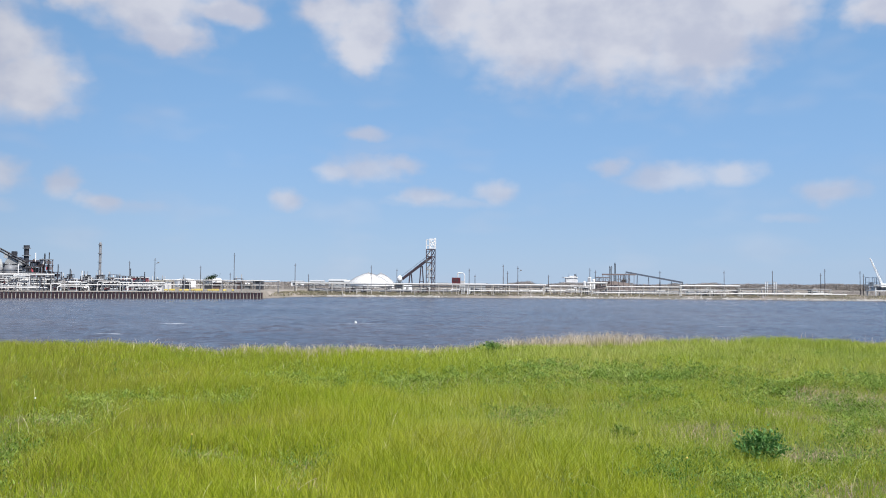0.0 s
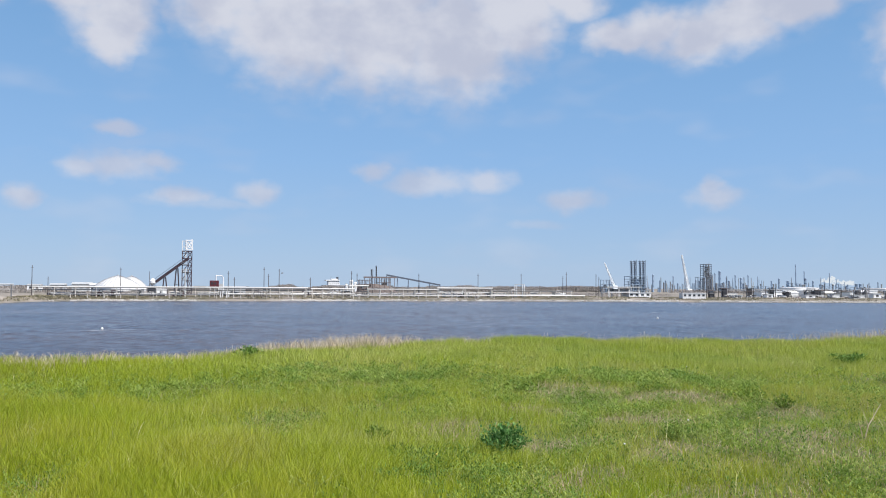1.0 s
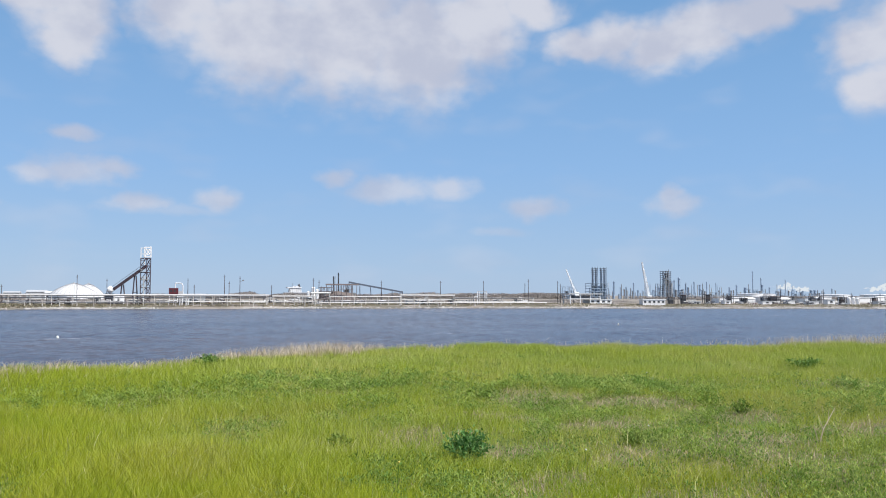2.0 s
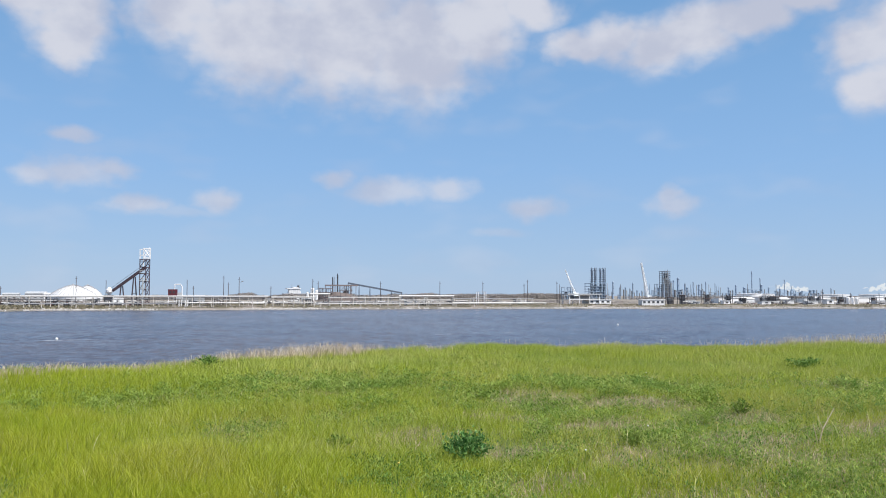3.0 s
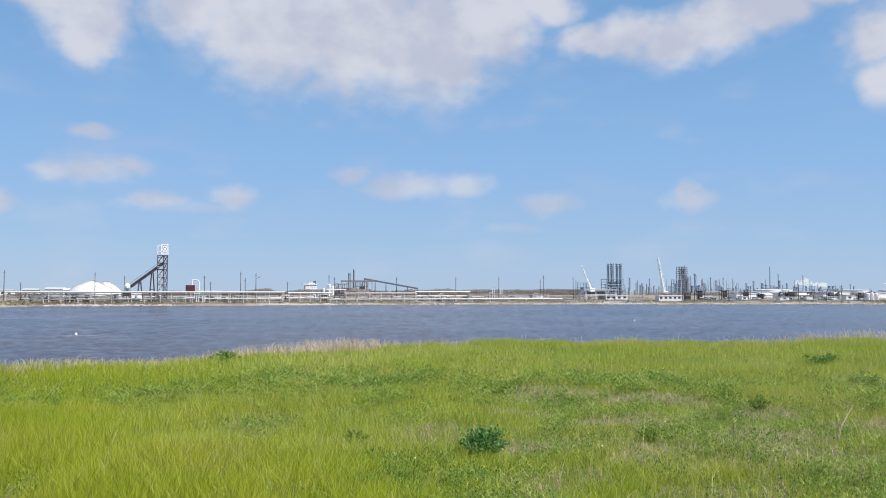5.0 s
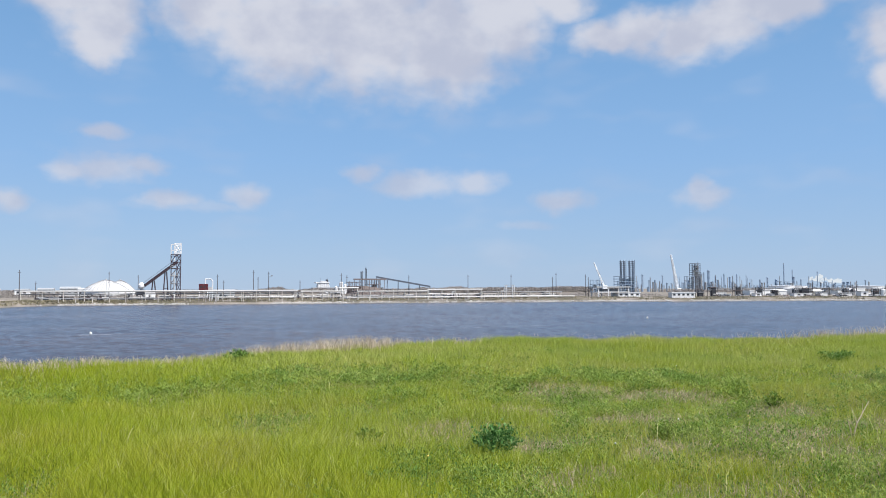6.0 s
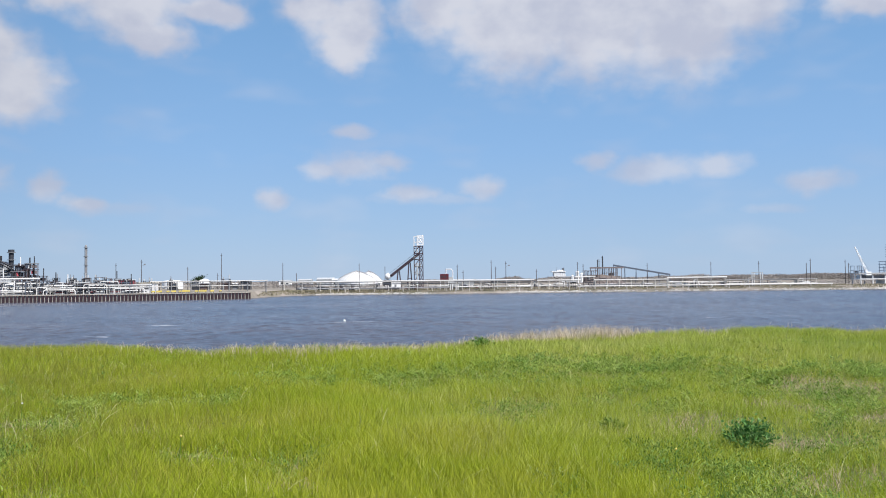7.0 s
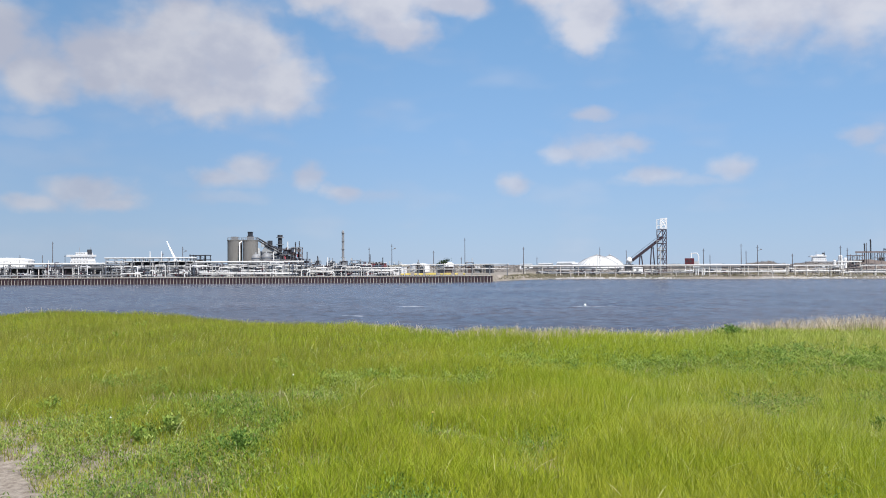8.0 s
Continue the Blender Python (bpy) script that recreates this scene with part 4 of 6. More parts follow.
# dark open sheds behind the racks, some added to darken the gaps between pipes
def open_shed(s, i, length, hgt, depth=5.0):
    """A long lean-to with dark bays between pale posts."""
    x, y = quay(s, i)
    t = thing("open_shed", x, y, 2.1, "long dark open shed with pale posts and a flat roof", "shed", "sheds behind the quay", QTURN)
    # near-black wall colour stands in for shade in the bays and under the racks
    bm = bmesh.new()
    box(bm, 0, -depth, -0.3, length, -depth + 0.3, hgt)
    part("back_wall", bm, STEEL, t)
    bm = bmesh.new()
    box(bm, -0.3, -depth - 0.2, hgt, length + 0.3, 0.5, hgt + 0.22)
    part("roof", bm, GREY, t)
    n = int(length / 3.4)
    for k in range(n + 1):
        bm = bmesh.new()
        box(bm, length * k / n - 0.12, 0.05, -0.3, length * k / n + 0.12, 0.29, hgt)
        part("post", bm, PIPE, t)
    for k in range(n):
        if random.random() < 0.8:
            bm = bmesh.new()
            w = random.uniform(0.5, 1.2)
            cx = length * (k + 0.5) / n
            box(bm, cx - w, -2.6, -0.1, cx + w, -1.0, random.uniform(0.8, hgt - 0.6))
            part("machine", bevelled(bm, 0.06), random.choice((STEEL, STEEL, GREY, RUST, WHITE)), t)


for s_, i_, l_, h_ in ((126, 24, 26, 3.1), (153, 24, 26, 3.1), (66, 21, 30, 3.6), (97, 20, 30, 5.2), (36, 20, 28, 2.6)):
    open_shed(s_, i_, l_, h_)


def manifold(s, i, seed):
    x, y = quay(s, i)
    pipe_bay(x, y, 2.2, QTURN, seed, random.Random(seed).uniform(2.4, 4.6))


def pipe_bay(x, y, z, turn, seed, top):
    """A bay of crossing pipes: risers, headers, valves and bends on a small frame."""
    r = random.Random(seed)
    t = thing("pipe_manifold", x, y, z, "crowded bay of white and dark pipes with valves", "pipe manifold", "pipe manifolds of the terminal", turn)
    w = r.uniform(2.0, 3.0)
    for k in range(r.randint(6, 10)):
        px, py, rad = r.uniform(-w, w), r.uniform(-1.2, 1.2), r.uniform(0.07, 0.16)
        h = top * r.uniform(0.4, 1.15)
        bm = bmesh.new()
        rod(bm, (px, py, -0.1), (px, py, h), rad, 7)
        if r.random() < 0.6:
            rod(bm, (px, py, h - rad), (px + r.choice((-1, 1)) * r.uniform(0.4, 1.6), py, h - rad), rad, 7)
        riser = part("riser", bm, r.choice((PIPE, WHITE, STEEL, STEEL, MILL, STEEL, HEAD, GREY)), t)
        if r.random() < 0.6:
            bm = bmesh.new()
            zz = h * r.uniform(0.3, 0.7)
            rod(bm, (px, py, zz - 0.12), (px, py, zz + 0.12), rad * 2.2, 8)
            rod(bm, (px, py - rad * 3.5, zz), (px, py, zz), 0.05, 5)
            part("valve", bm, r.choice((RED, STEEL, STEEL, GREY)), riser)
    for k in range(r.randint(3, 5)):
        zz, py = r.uniform(0.4, top), r.uniform(-1.2, 1.2)
        bm = bmesh.new()
        rod(bm, (-w * r.uniform(0.6, 1.1), py, zz), (w * r.uniform(0.6, 1.1), py, zz), r.uniform(0.08, 0.17), 7)
        part("header", bm, r.choice((PIPE, WHITE, STEEL, STEEL, MILL, GALV)), t)


for k in range(38):
    manifold(64 + k * 1.78 + random.uniform(-0.5, 0.5), random.choice((6.0, 8.5, 13.5, 16.0)), 100 + k)
for k in range(12):
    manifold(33 + k * 2.5 + random.uniform(-0.6, 0.6), random.choice((7.0, 10.0, 13.0)), 200 + k)
for k in range(8):
    manifold(135 + k * 5 + random.uniform(-1, 1), random.choice((8.0, 17.5)), 300 + k)


for k in range(44):
    bx = -52 + k * 4.7 + random.uniform(-2, 2)
    pipe_bay(bx, 337 + random.uniform(0, 5), near_land(bx, 339), 0, 400 + k, random.uniform(1.2, 3.0))
for k in range(18):
    bx = 222 + k * 6.5 + random.uniform(-2, 2)
    by = float(shore_y(bx)) + random.uniform(18, 34)
    pipe_bay(bx, by, near_land(bx, by), 0, 500 + k, random.uniform(0.9, 2.2))


# yellow barriers at the quay's end
def barrier(s, i, w):
    x, y = quay(s, i)
    t = thing("yellow_barrier", x, y, 2.2, "yellow steel barrier on the quay deck", "barrier", "yellow barriers on the quay", QTURN)
    bm = bmesh.new()
    box(bm, -w / 2, -0.25, 0.25, w / 2, 0.25, 0.62 + 0.1 * w)
    part("panel", bevelled(bm, 0.04), YELLOW, t)
    for dx in (-w * 0.35, w * 0.35):
        bm = bmesh.new()
        box(bm, dx - 0.1, -0.4, -0.02, dx + 0.1, 0.4, 0.25)
        part("foot", bm, STEEL, t)


for s, i, w in ((29.0, 3.4, 1.2), (27.2, 3.0, 1.8), (24.6, 4.2, 0.9), (22.9, 3.0, 1.5), (21.0, 5.0, 0.8), (19.2, 3.2, 2.6), (16.0, 4.4, 1.0), (14.1, 3.0, 2.4), (11.2, 3.6, 1.1), (8.6, 4.6, 0.7)):
    barrier(s, i, w)


def tank(x, y, r, hgt, dome, label, mat=WHITE, seg=28):
    z = near_land(x, y)
    t = thing("storage_tank", x, y, z, label, "storage tank", "storage tanks")
    bm = bmesh.new()
    lathe(bm, 0, 0, [(r, -0.5), (r, hgt)], seg)
    part("shell", bm, mat, t)
    bm = bmesh.new()
    prof = [(r * 1.015, hgt - 0.05), (r * 1.015, hgt + 0.1)] + [(r * math.cos(a), hgt + 0.1 + dome * math.sin(a)) for a in (0.25, 0.5, 0.75, 1.0, 1.25, 1.5)]
    lathe(bm, 0, 0, prof, seg)
    roof = part("roof", bm, mat, t, smooth=True)
    bm = bmesh.new()
    rod(bm, (0, 0, hgt + dome - 0.1), (0, 0, hgt + dome + 0.6), 0.25, 8)
    part("vent", bm, GALV, roof)
    bm = bmesh.new()
    for k in range(10):
        a0, a1 = -2.4 + k * 0.16, -2.4 + (k + 1) * 0.16
        rod(bm, (r * 1.03 * math.cos(a0), r * 1.03 * math.sin(a0), hgt * k / 10), (r * 1.03 * math.cos(a1), r * 1.03 * math.sin(a1), hgt * (k + 1) / 10), 0.12, 5)
    part("stair", bm, GALV, t)
    return t




def cone_store(x, y, r, eave, top, label):
    """A round bulk store: a low wall and a roof that rises in a soft cone."""
    t = thing("bulk_store", x, y, near_land(x, y), label, "bulk store", "white bulk stores")
    bm = bmesh.new()
    lathe(bm, 0, 0, [(r, -0.4), (r, eave)], 32)
    part("wall", bm, WHITE, t)
    bm = bmesh.new()
    rise = top - eave
    lathe(bm, 0, 0, [(r * 1.02, eave - 0.1), (r * 1.02, eave + 0.1), (r * 0.86, eave + rise * 0.28), (r * 0.6, eave + rise * 0.60), (r * 0.3, eave + rise * 0.87), (r * 0.08, top)], 32)
    part("roof", bm, WHITE, t, smooth=True)
    for k in range(18):
        a = math.pi * (0.95 + 1.1 * k / 17)
        bm = bmesh.new()
        for (r0, z0), (r1, z1) in zip([(1.02, 0.02), (0.86, 0.28), (0.6, 0.60), (0.3, 0.87)], [(0.86, 0.28), (0.6, 0.60), (0.3, 0.87), (0.08, 1.0)]):
            rod(bm, (r * r0 * math.cos(a), r * r0 * math.sin(a), eave + rise * z0 + 0.02), (r * r1 * math.cos(a), r * r1 * math.sin(a), eave + rise * z1 + 0.02), 0.11, 5)
        part("roof_rib", bm, GREY, t)
    for k in range(8):
        a = math.pi * (1.05 + 0.9 * k / 7)
        bm = bmesh.new()
        box(bm, r * math.cos(a) - 0.12, r * math.sin(a) - 0.12, -0.3, r * math.cos(a) + 0.12, r * math.sin(a) + 0.12, eave)
        part("buttress", bm, GALV, t)
    bm = bmesh.new()
    rod(bm, (0, 0, top - 0.2), (0, 0, top + 0.5), 0.4, 8)
    part("vent", bm, GALV, t)


cone_store(-39.2, 450, 11.2, 3.0, 8.7, "broad white store with a low conical roof")
cone_store(-33.9, 466, 7.3, 3.4, 8.8, "smaller white store with a low conical roof")
tank(-136, 450, 5.4, 3.4, 1.0, "low white storage tank")
tank(-126, 470, 4.0, 4.0, 1.2, "low white storage tank")
tank(-438, 480, 17, 8.3, 1.8, "wide pale storage tank far behind the quay")
for tx, ty, r, hgt in [(552, 700, 12, 5.4), (582, 720, 13, 5.2), (655, 700, 15, 5), (700, 690, 16, 5.2), (735, 700, 12, 5.6)]:
    tank(tx, ty, r, hgt, 0.4, "white refinery storage tank in the distance")
for tx, r, hgt in ((294.5, 0.9, 2.8), (297.0, 0.8, 3.0), (299.2, 0.9, 2.6)):
    tank(tx, 306, r, hgt, 0.5, "small upright white tank near the bank", seg=16)


# ---- the silo plant ----
def silo_plant():
    for x, r, top in ((-182.9, 3.1, 16.6), (-175.5, 3.2, 16.5)):
        t = thing("concrete_silo", x, 330, 2.1, "tall weathered concrete silo with a rail on top", "silo", "silos of the plant")
        bm = bmesh.new()
        lathe(bm, 0, 0, [(r, -0.5), (r, top - 2.1), (r + 0.15, top - 2.1), (r + 0.15, top - 1.7)], 28)
        part("shell", bm, CONCRETE, t)
        bm = bmesh.new()
        for k in range(14):
            a = 2 * math.pi * k / 14
            b = 2 * math.pi * (k + 1) / 14
            rod(bm, (r * math.cos(a), r * math.sin(a), top - 1.7), (r * math.cos(a), r * math.sin(a), top - 0.7), 0.06, 5)
            rod(bm, (r * math.cos(a), r * math.sin(a), top - 0.75), (r * math.cos(b), r * math.sin(b), top - 0.75), 0.05, 5)
        part("rail", bm, GREY, t)
        bm = bmesh.new()
        box(bm, -1.2, -1.0, top - 1.8, 1.2, 1.0, top - 0.3)
        part("filter_box", bm, GREY, t)
    t = thing("elevator_stack", -178.1, 334.8, 2.1, "square dark bucket-elevator tower beside the silos", "tower")
    bm = bmesh.new()
    box(bm, -0.8, -0.8, -0.5, 0.8, 0.8, 18.2)
    part("shaft", bm, STEEL, t)
    bm = bmesh.new()
    box(bm, -1.0, -1.0, 16.4, 1.0, 1.0, 16.7)
    box(bm, -1.0, -1.0, 18.2, 1.0, 1.0, 18.5)
    part("platform", bm, STEEL, t)
    t = thing("loading_pipe", -179.3, 327.5, 2.1, "white vertical duct between the silos", "duct")
    bm = bmesh.new()
    rod(bm, (0, 0, -0.3), (0, 0, 13.6), 0.3, 10)
    rod(bm, (0, 0, 13.5), (0.4, 2.0, 14.4), 0.28, 10)
    part("duct", bm, WHITE, t)
    t = thing("mill_building", -173.0, 346, 2.1, "dark stepped mill building with sloping galleries", "building")
    bm = bmesh.new()
    vs = [(-7, 0), (5.0, 0), (5.0, 6.6), (3.6, 8.2), (0.2, 12.6), (-1.4, 12.6), (-4.6, 8.8), (-5.4, 9.6), (-7, 10.4)]
    lo = [bm.verts.new((vx, -3, vz - (0.4 if vz == 0 else 0))) for vx, vz in vs]
    hi = [bm.verts.new((vx, 4, vz - (0.4 if vz == 0 else 0))) for vx, vz in vs]
    bm.faces.new(lo), bm.faces.new(hi[::-1])
    for k in range(len(vs)):
        bm.faces.new((lo[k], lo[(k + 1) % len(vs)], hi[(k + 1) % len(vs)], hi[k]))
    bmesh.ops.recalc_face_normals(bm, faces=bm.faces)
    part("wall", bm, MILL, t)
    bm = bmesh.new()
    gable = [(-3.4, 7.4), (3.6, 7.4), (3.0, 9.2), (-0.6, 13.0), (-1.6, 13.0), (-3.4, 10.6)]
    front = [bm.verts.new((vx, -3.35, vz)) for vx, vz in gable]
    rear = [bm.verts.new((vx, -3.05, vz)) for vx, vz in gable]
    bm.faces.new(front), bm.faces.new(rear[::-1])
    for k in range(len(gable)):
        bm.faces.new((front[k], front[(k + 1) % len(gable)], rear[(k + 1) % len(gable)], rear[k]))
    bmesh.ops.recalc_face_normals(bm, faces=bm.faces)
    part("gable_sheet", bm, GALV, t, "light grey sheeted gable")
    bm = bmesh.new()
    a, b = Vector((-6.0, -3.6, 15.2)), Vector((5.2, -3.6, 9.4))
    for off in (0, 1.0):
        rod(bm, a + Vector((0, 0, off)), b + Vector((0, 0, off)), 0.34, 5)
    for k in range(9):
        p = a.lerp(b, k / 8)
        rod(bm, p, p + Vector((0, 0, 1.0)), 0.12, 5)
    part("gallery", bm, STEEL, t, "dark sloping conveyor gallery")
    for hx, hz, w in ((-3.0, 12.0, 1.6), (0.0, 12.6, 1.4), (3.0, 9.0, 1.6)):
        bm = bmesh.new()
        box(bm, hx - w / 2, -3.8, hz, hx + w / 2, -1.5, hz + 2.2)
        part("hood", bevelled(bm, 0.1), random.choice((STEEL, GALV)), t)
    for k in range(7):
        bm = bmesh.new()
        zz = 1.0 + k * 1.4
        rod(bm, (-6.8, -3.4, zz), (5.0, -3.4, zz + random.uniform(-0.3, 0.3)), 0.14, 5)
        part("girt", bm, random.choice((STEEL, GALV, RUST)), t)
    bm = bmesh.new()
    lathe(bm, -4.2, -5.5, [(0.9, -0.3), (0.9, 9.5), (0.5, 11.5)], 14)
    part("hopper", bm, GALV, t, "pale hopper")
    t = thing("round_stack", -168.95, 345, 2.1, "dark round steel stack with a collar", "stack")
    bm = bmesh.new()
    lathe(bm, 0, 0, [(0.95, -0.4), (0.95, 16.2), (1.15, 16.2), (1.15, 17.3), (0.8, 17.3)], 16)
    part("shaft", bm, STEEL, t)
    for pz in (9.5, 13.0, 16.0):
        bm = bmesh.new()
        lathe(bm, 0, 0, [(1.6, pz), (1.6, pz + 0.25)], 14)
        part("platform", bm, GREY, t)
    t = thing("preheater_frame", -167.0, 351, 2.1, "rusty open steel frame with floors and ducts", "frame building")
    for lx in (-3, 0, 3):
        for ly in (-2.5, 2.5):
            bm = bmesh.new()
            box(bm, lx - 0.18, ly - 0.18, -0.4, lx + 0.18, ly + 0.18, 12.0)
            part("column", bm, RUST, t)
    for fz in (3.0, 6.0, 8.6, 11.0):
        bm = bmesh.new()
        box(bm, -3.3, -2.8, fz, 3.3, 2.8, fz + 0.35)
        part("floor_plate", bm, RUST, t)
    for lx, fz, w in ((-1.4, 6.35, 1.6), (1.5, 3.35, 1.8), (1.4, 8.95, 1.5), (-1.5, 8.95, 1.3)):
        bm = bmesh.new()
        box(bm, lx - w / 2, -2.0, fz, lx + w / 2, 1.5, fz + 1.9)
        part("duct", bm, random.choice((GALV, RUST, STEEL)), t)
    bm = bmesh.new()
    rod(bm, (2.7, 0, 11.2), (2.7, 0, 14.2), 0.3, 8)
    part("vent", bm, STEEL, t)


silo_plant()


def dome_bin(x, y, r, top):
    t = thing("dome_bin", x, y, 2.1, "grey domed bin on a steel skirt before the mill", "bin", "domed bins of the plant")
    bm = bmesh.new()
    lathe(bm, 0, 0, [(r, -0.4), (r, top - 2.1 - r)] + [(r * math.cos(a), top - 2.1 - r + r * math.sin(a)) for a in (0.3, 0.6, 0.9, 1.2, 1.5)], 20)
    part("shell", bm, GREY, t, smooth=True)
    bm = bmesh.new()
    lathe(bm, 0, 0, [(r * 1.04, top - 2.3 - r), (r * 1.04, top - 2.0 - r)], 20)
    part("ring", bm, MILL, t)
    bm = bmesh.new()
    rod(bm, (0, 0, top - 2.3), (0, 0, top - 1.6), 0.2, 8)
    part("vent", bm, GALV, t)


dome_bin(-172.4, 329, 2.0, 11.0)
dome_bin(-168.0, 330, 2.2, 11.4)


def plant_frame(x, y, w, top, seed):
    """A crowded open frame of the plant: legs, floors, ducts and pipes of many colours."""
    q = random.Random(seed)
    t = thing("plant_frame", x, y, 2.1, "crowded open steel frame with ducts, tanks and pipes", "frame building", "frames of the plant")
    for lx in (-w / 2, 0, w / 2):
        for ly in (-1.5, 1.5):
            bm = bmesh.new()
            box(bm, lx - 0.13, ly - 0.13, -0.4, lx + 0.13, ly + 0.13, top - 2.1)
            part("column", bm, q.choice((STEEL, HEAD, HAZED_BROWN)), t)
    n = int(top / 2.4)
    for k in range(1, n + 1):
        fz = (top - 2.1) * k / n
        bm = bmesh.new()
        box(bm, -w / 2 - 0.3, -1.8, fz - 0.2, w / 2 + 0.3, 1.8, fz)
        part("floor_plate", bm, q.choice((STEEL, HEAD, GREY)), t)
        for m in range(3):
            px = q.uniform(-w / 2, w / 2)
            bm = bmesh.new()
            if q.random() < 0.5:
                rod(bm, (px, -1.2, fz - 2.0), (px + q.uniform(-0.8, 0.8), -1.2, fz - 0.2), q.uniform(0.15, 0.4), 8)
            else:
                box(bm, px - q.uniform(0.3, 0.8), -1.5, fz - 1.9, px + q.uniform(0.3, 0.8), 0.5, fz - q.uniform(0.3, 1.0))
            part("duct", bm, q.choice((WHITE, GALV, BRICKRED, STEEL, STEEL, HAZED_BROWN, MILL)), t)
    bm = bmesh.new()
    rod(bm, (w * 0.3, 0, top - 2.2), (w * 0.3, 0, top + q.uniform(0.5, 2.0)), 0.2, 8)
    part("vent", bm, q.choice((STEEL, WHITE)), t)


for fx, fy, fw, ft, fs in ((-160.5, 333, 3.4, 12.6, 1), (-156.6, 336, 3.6, 13.6, 2), (-152.8, 336, 3.0, 8.6, 3), (-164.4, 328, 2.6, 8.0, 4), (-149.0, 338, 3.4, 6.4, 5), (-144.5, 338, 4.0, 5.6, 6),
                           (-138, 372, 5.0, 7.4, 7), (-131.5, 372, 4.0, 6.6, 8)):
    plant_frame(fx, fy, fw, ft, fs)


def slim_column(name, x, y, top, r, label, mat=HAZED_STEEL, z=None, decks=3, group="columns of the refinery"):
    z = near_land(x, y) if z is None else z
    hgt = top - z
    t = thing(name, x, y, z, label, "column", group)
    bm = bmesh.new()
    lathe(bm, 0, 0, [(r * 0.95, -0.4), (r * 0.95, hgt * 0.2), (r * 0.7, hgt * 0.25), (r * 0.7, hgt * 0.97), (r * 0.4, hgt)], 12)
    part("shell", bm, mat, t)
    for k in range(decks):
        dz = hgt * (0.35 + 0.58 * k / max(1, decks - 1))
        bm = bmesh.new()
        lathe(bm, 0, 0, [(r * 1.25, dz), (r * 1.25, dz + 0.25)], 10)
        part("deck", bm, mat, t)
    bm = bmesh.new()
    box(bm, r * 0.75, -r * 0.4 - 0.1, 0, r * 0.75 + 0.14, -r * 0.4 + 0.25, hgt * 0.93)
    part("ladder", bm, mat, t)
    return t


heater_like = [(-254, 420, 9, 12.0, 4), (-293, 425, 8, 11.0, 4)]
slim_column("process_column", -169.3, 420, 24.3, 0.85, "tall grey process column with platforms", GREY, decks=4)


def dark_yard(x0, x1, y, n, seed):
    """A row of dark low process gear behind the quay."""
    r = random.Random(seed)
    for k in range(n):
        x = x0 + (x1 - x0) * (k + r.random() * 0.7) / n
        z = near_land(x, y)
        t = thing("process_skid", x, y + r.uniform(-8, 8), z, "dark steel process skid with pipes and drums", "process skid", "process gear behind the quay")
        w, hgt = r.uniform(2, 4.5), r.uniform(2.2, 4.6) + (1.6 if y > 390 else 0)
        bm = bmesh.new()
        box(bm, -w * r.uniform(0.2, 0.45), -0.8, -0.3, w * r.uniform(0.2, 0.45), 0.9, hgt * r.uniform(0.6, 1.05))
        part("housing", bevelled(bm, 0.08), r.choice((STEEL, STEEL, RUST, GREY)), t, "dark machine housing")
        for lx in (-w / 2, w / 2):
            for ly in (-1, 1):
                bm = bmesh.new()
                box(bm, lx - 0.1, ly - 0.1, -0.4, lx + 0.1, ly + 0.1, hgt)
                part("frame_leg", bm, STEEL, t)
        bm = bmesh.new()
        box(bm, -w / 2, -1.1, hgt * 0.55, w / 2, 1.1, hgt * 0.55 + 0.25)
        part("deck", bm, r.choice((STEEL, RUST, GREY)), t)
        bm = bmesh.new()
        box(bm, -w / 2, -1.1, hgt - 0.2, w / 2, 1.1, hgt)
        part("top_deck", bm, r.choice((STEEL, RUST, GREY)), t)
        bm = bmesh.new()
        rod(bm, (-w * 0.35, 0, hgt * 0.55 + 0.9), (w * 0.35, 0, hgt * 0.55 + 0.8), 0.5, 10)
        part("drum", bm, r.choice((GALV, GREY, STEEL, WHITE)), t)
        for q in range(2):
            px = r.uniform(-w / 2, w / 2)
            bm = bmesh.new()
            rod(bm, (px, -0.6, 0), (px, -0.6, hgt + r.uniform(0, 2.0)), 0.16, 6)
            part("riser", bm, r.choice((GALV, GREY, PIPE)), t)


dark_yard(-178, -150, 400, 9, 3)
dark_yard(290, 440, 372, 20, 18)
dark_yard(230, 300, 352, 7, 19)
dark_yard(-262, -246, 420, 5, 4)
dark_yard(-150, -112, 350, 8, 5)
dark_yard(-230, -190, 300, 9, 6)
dark_yard(-300, -240, 310, 12, 7)
dark_yard(-108, -70, 345, 7, 8)
dark_yard(-205, -160, 283, 14, 9)
dark_yard(-160, -118, 292, 14, 10)
dark_yard(-250, -205, 275, 12, 11)
dark_yard(-135, -100, 315, 8, 12)
dark_yard(-300, -250, 285, 12, 13)


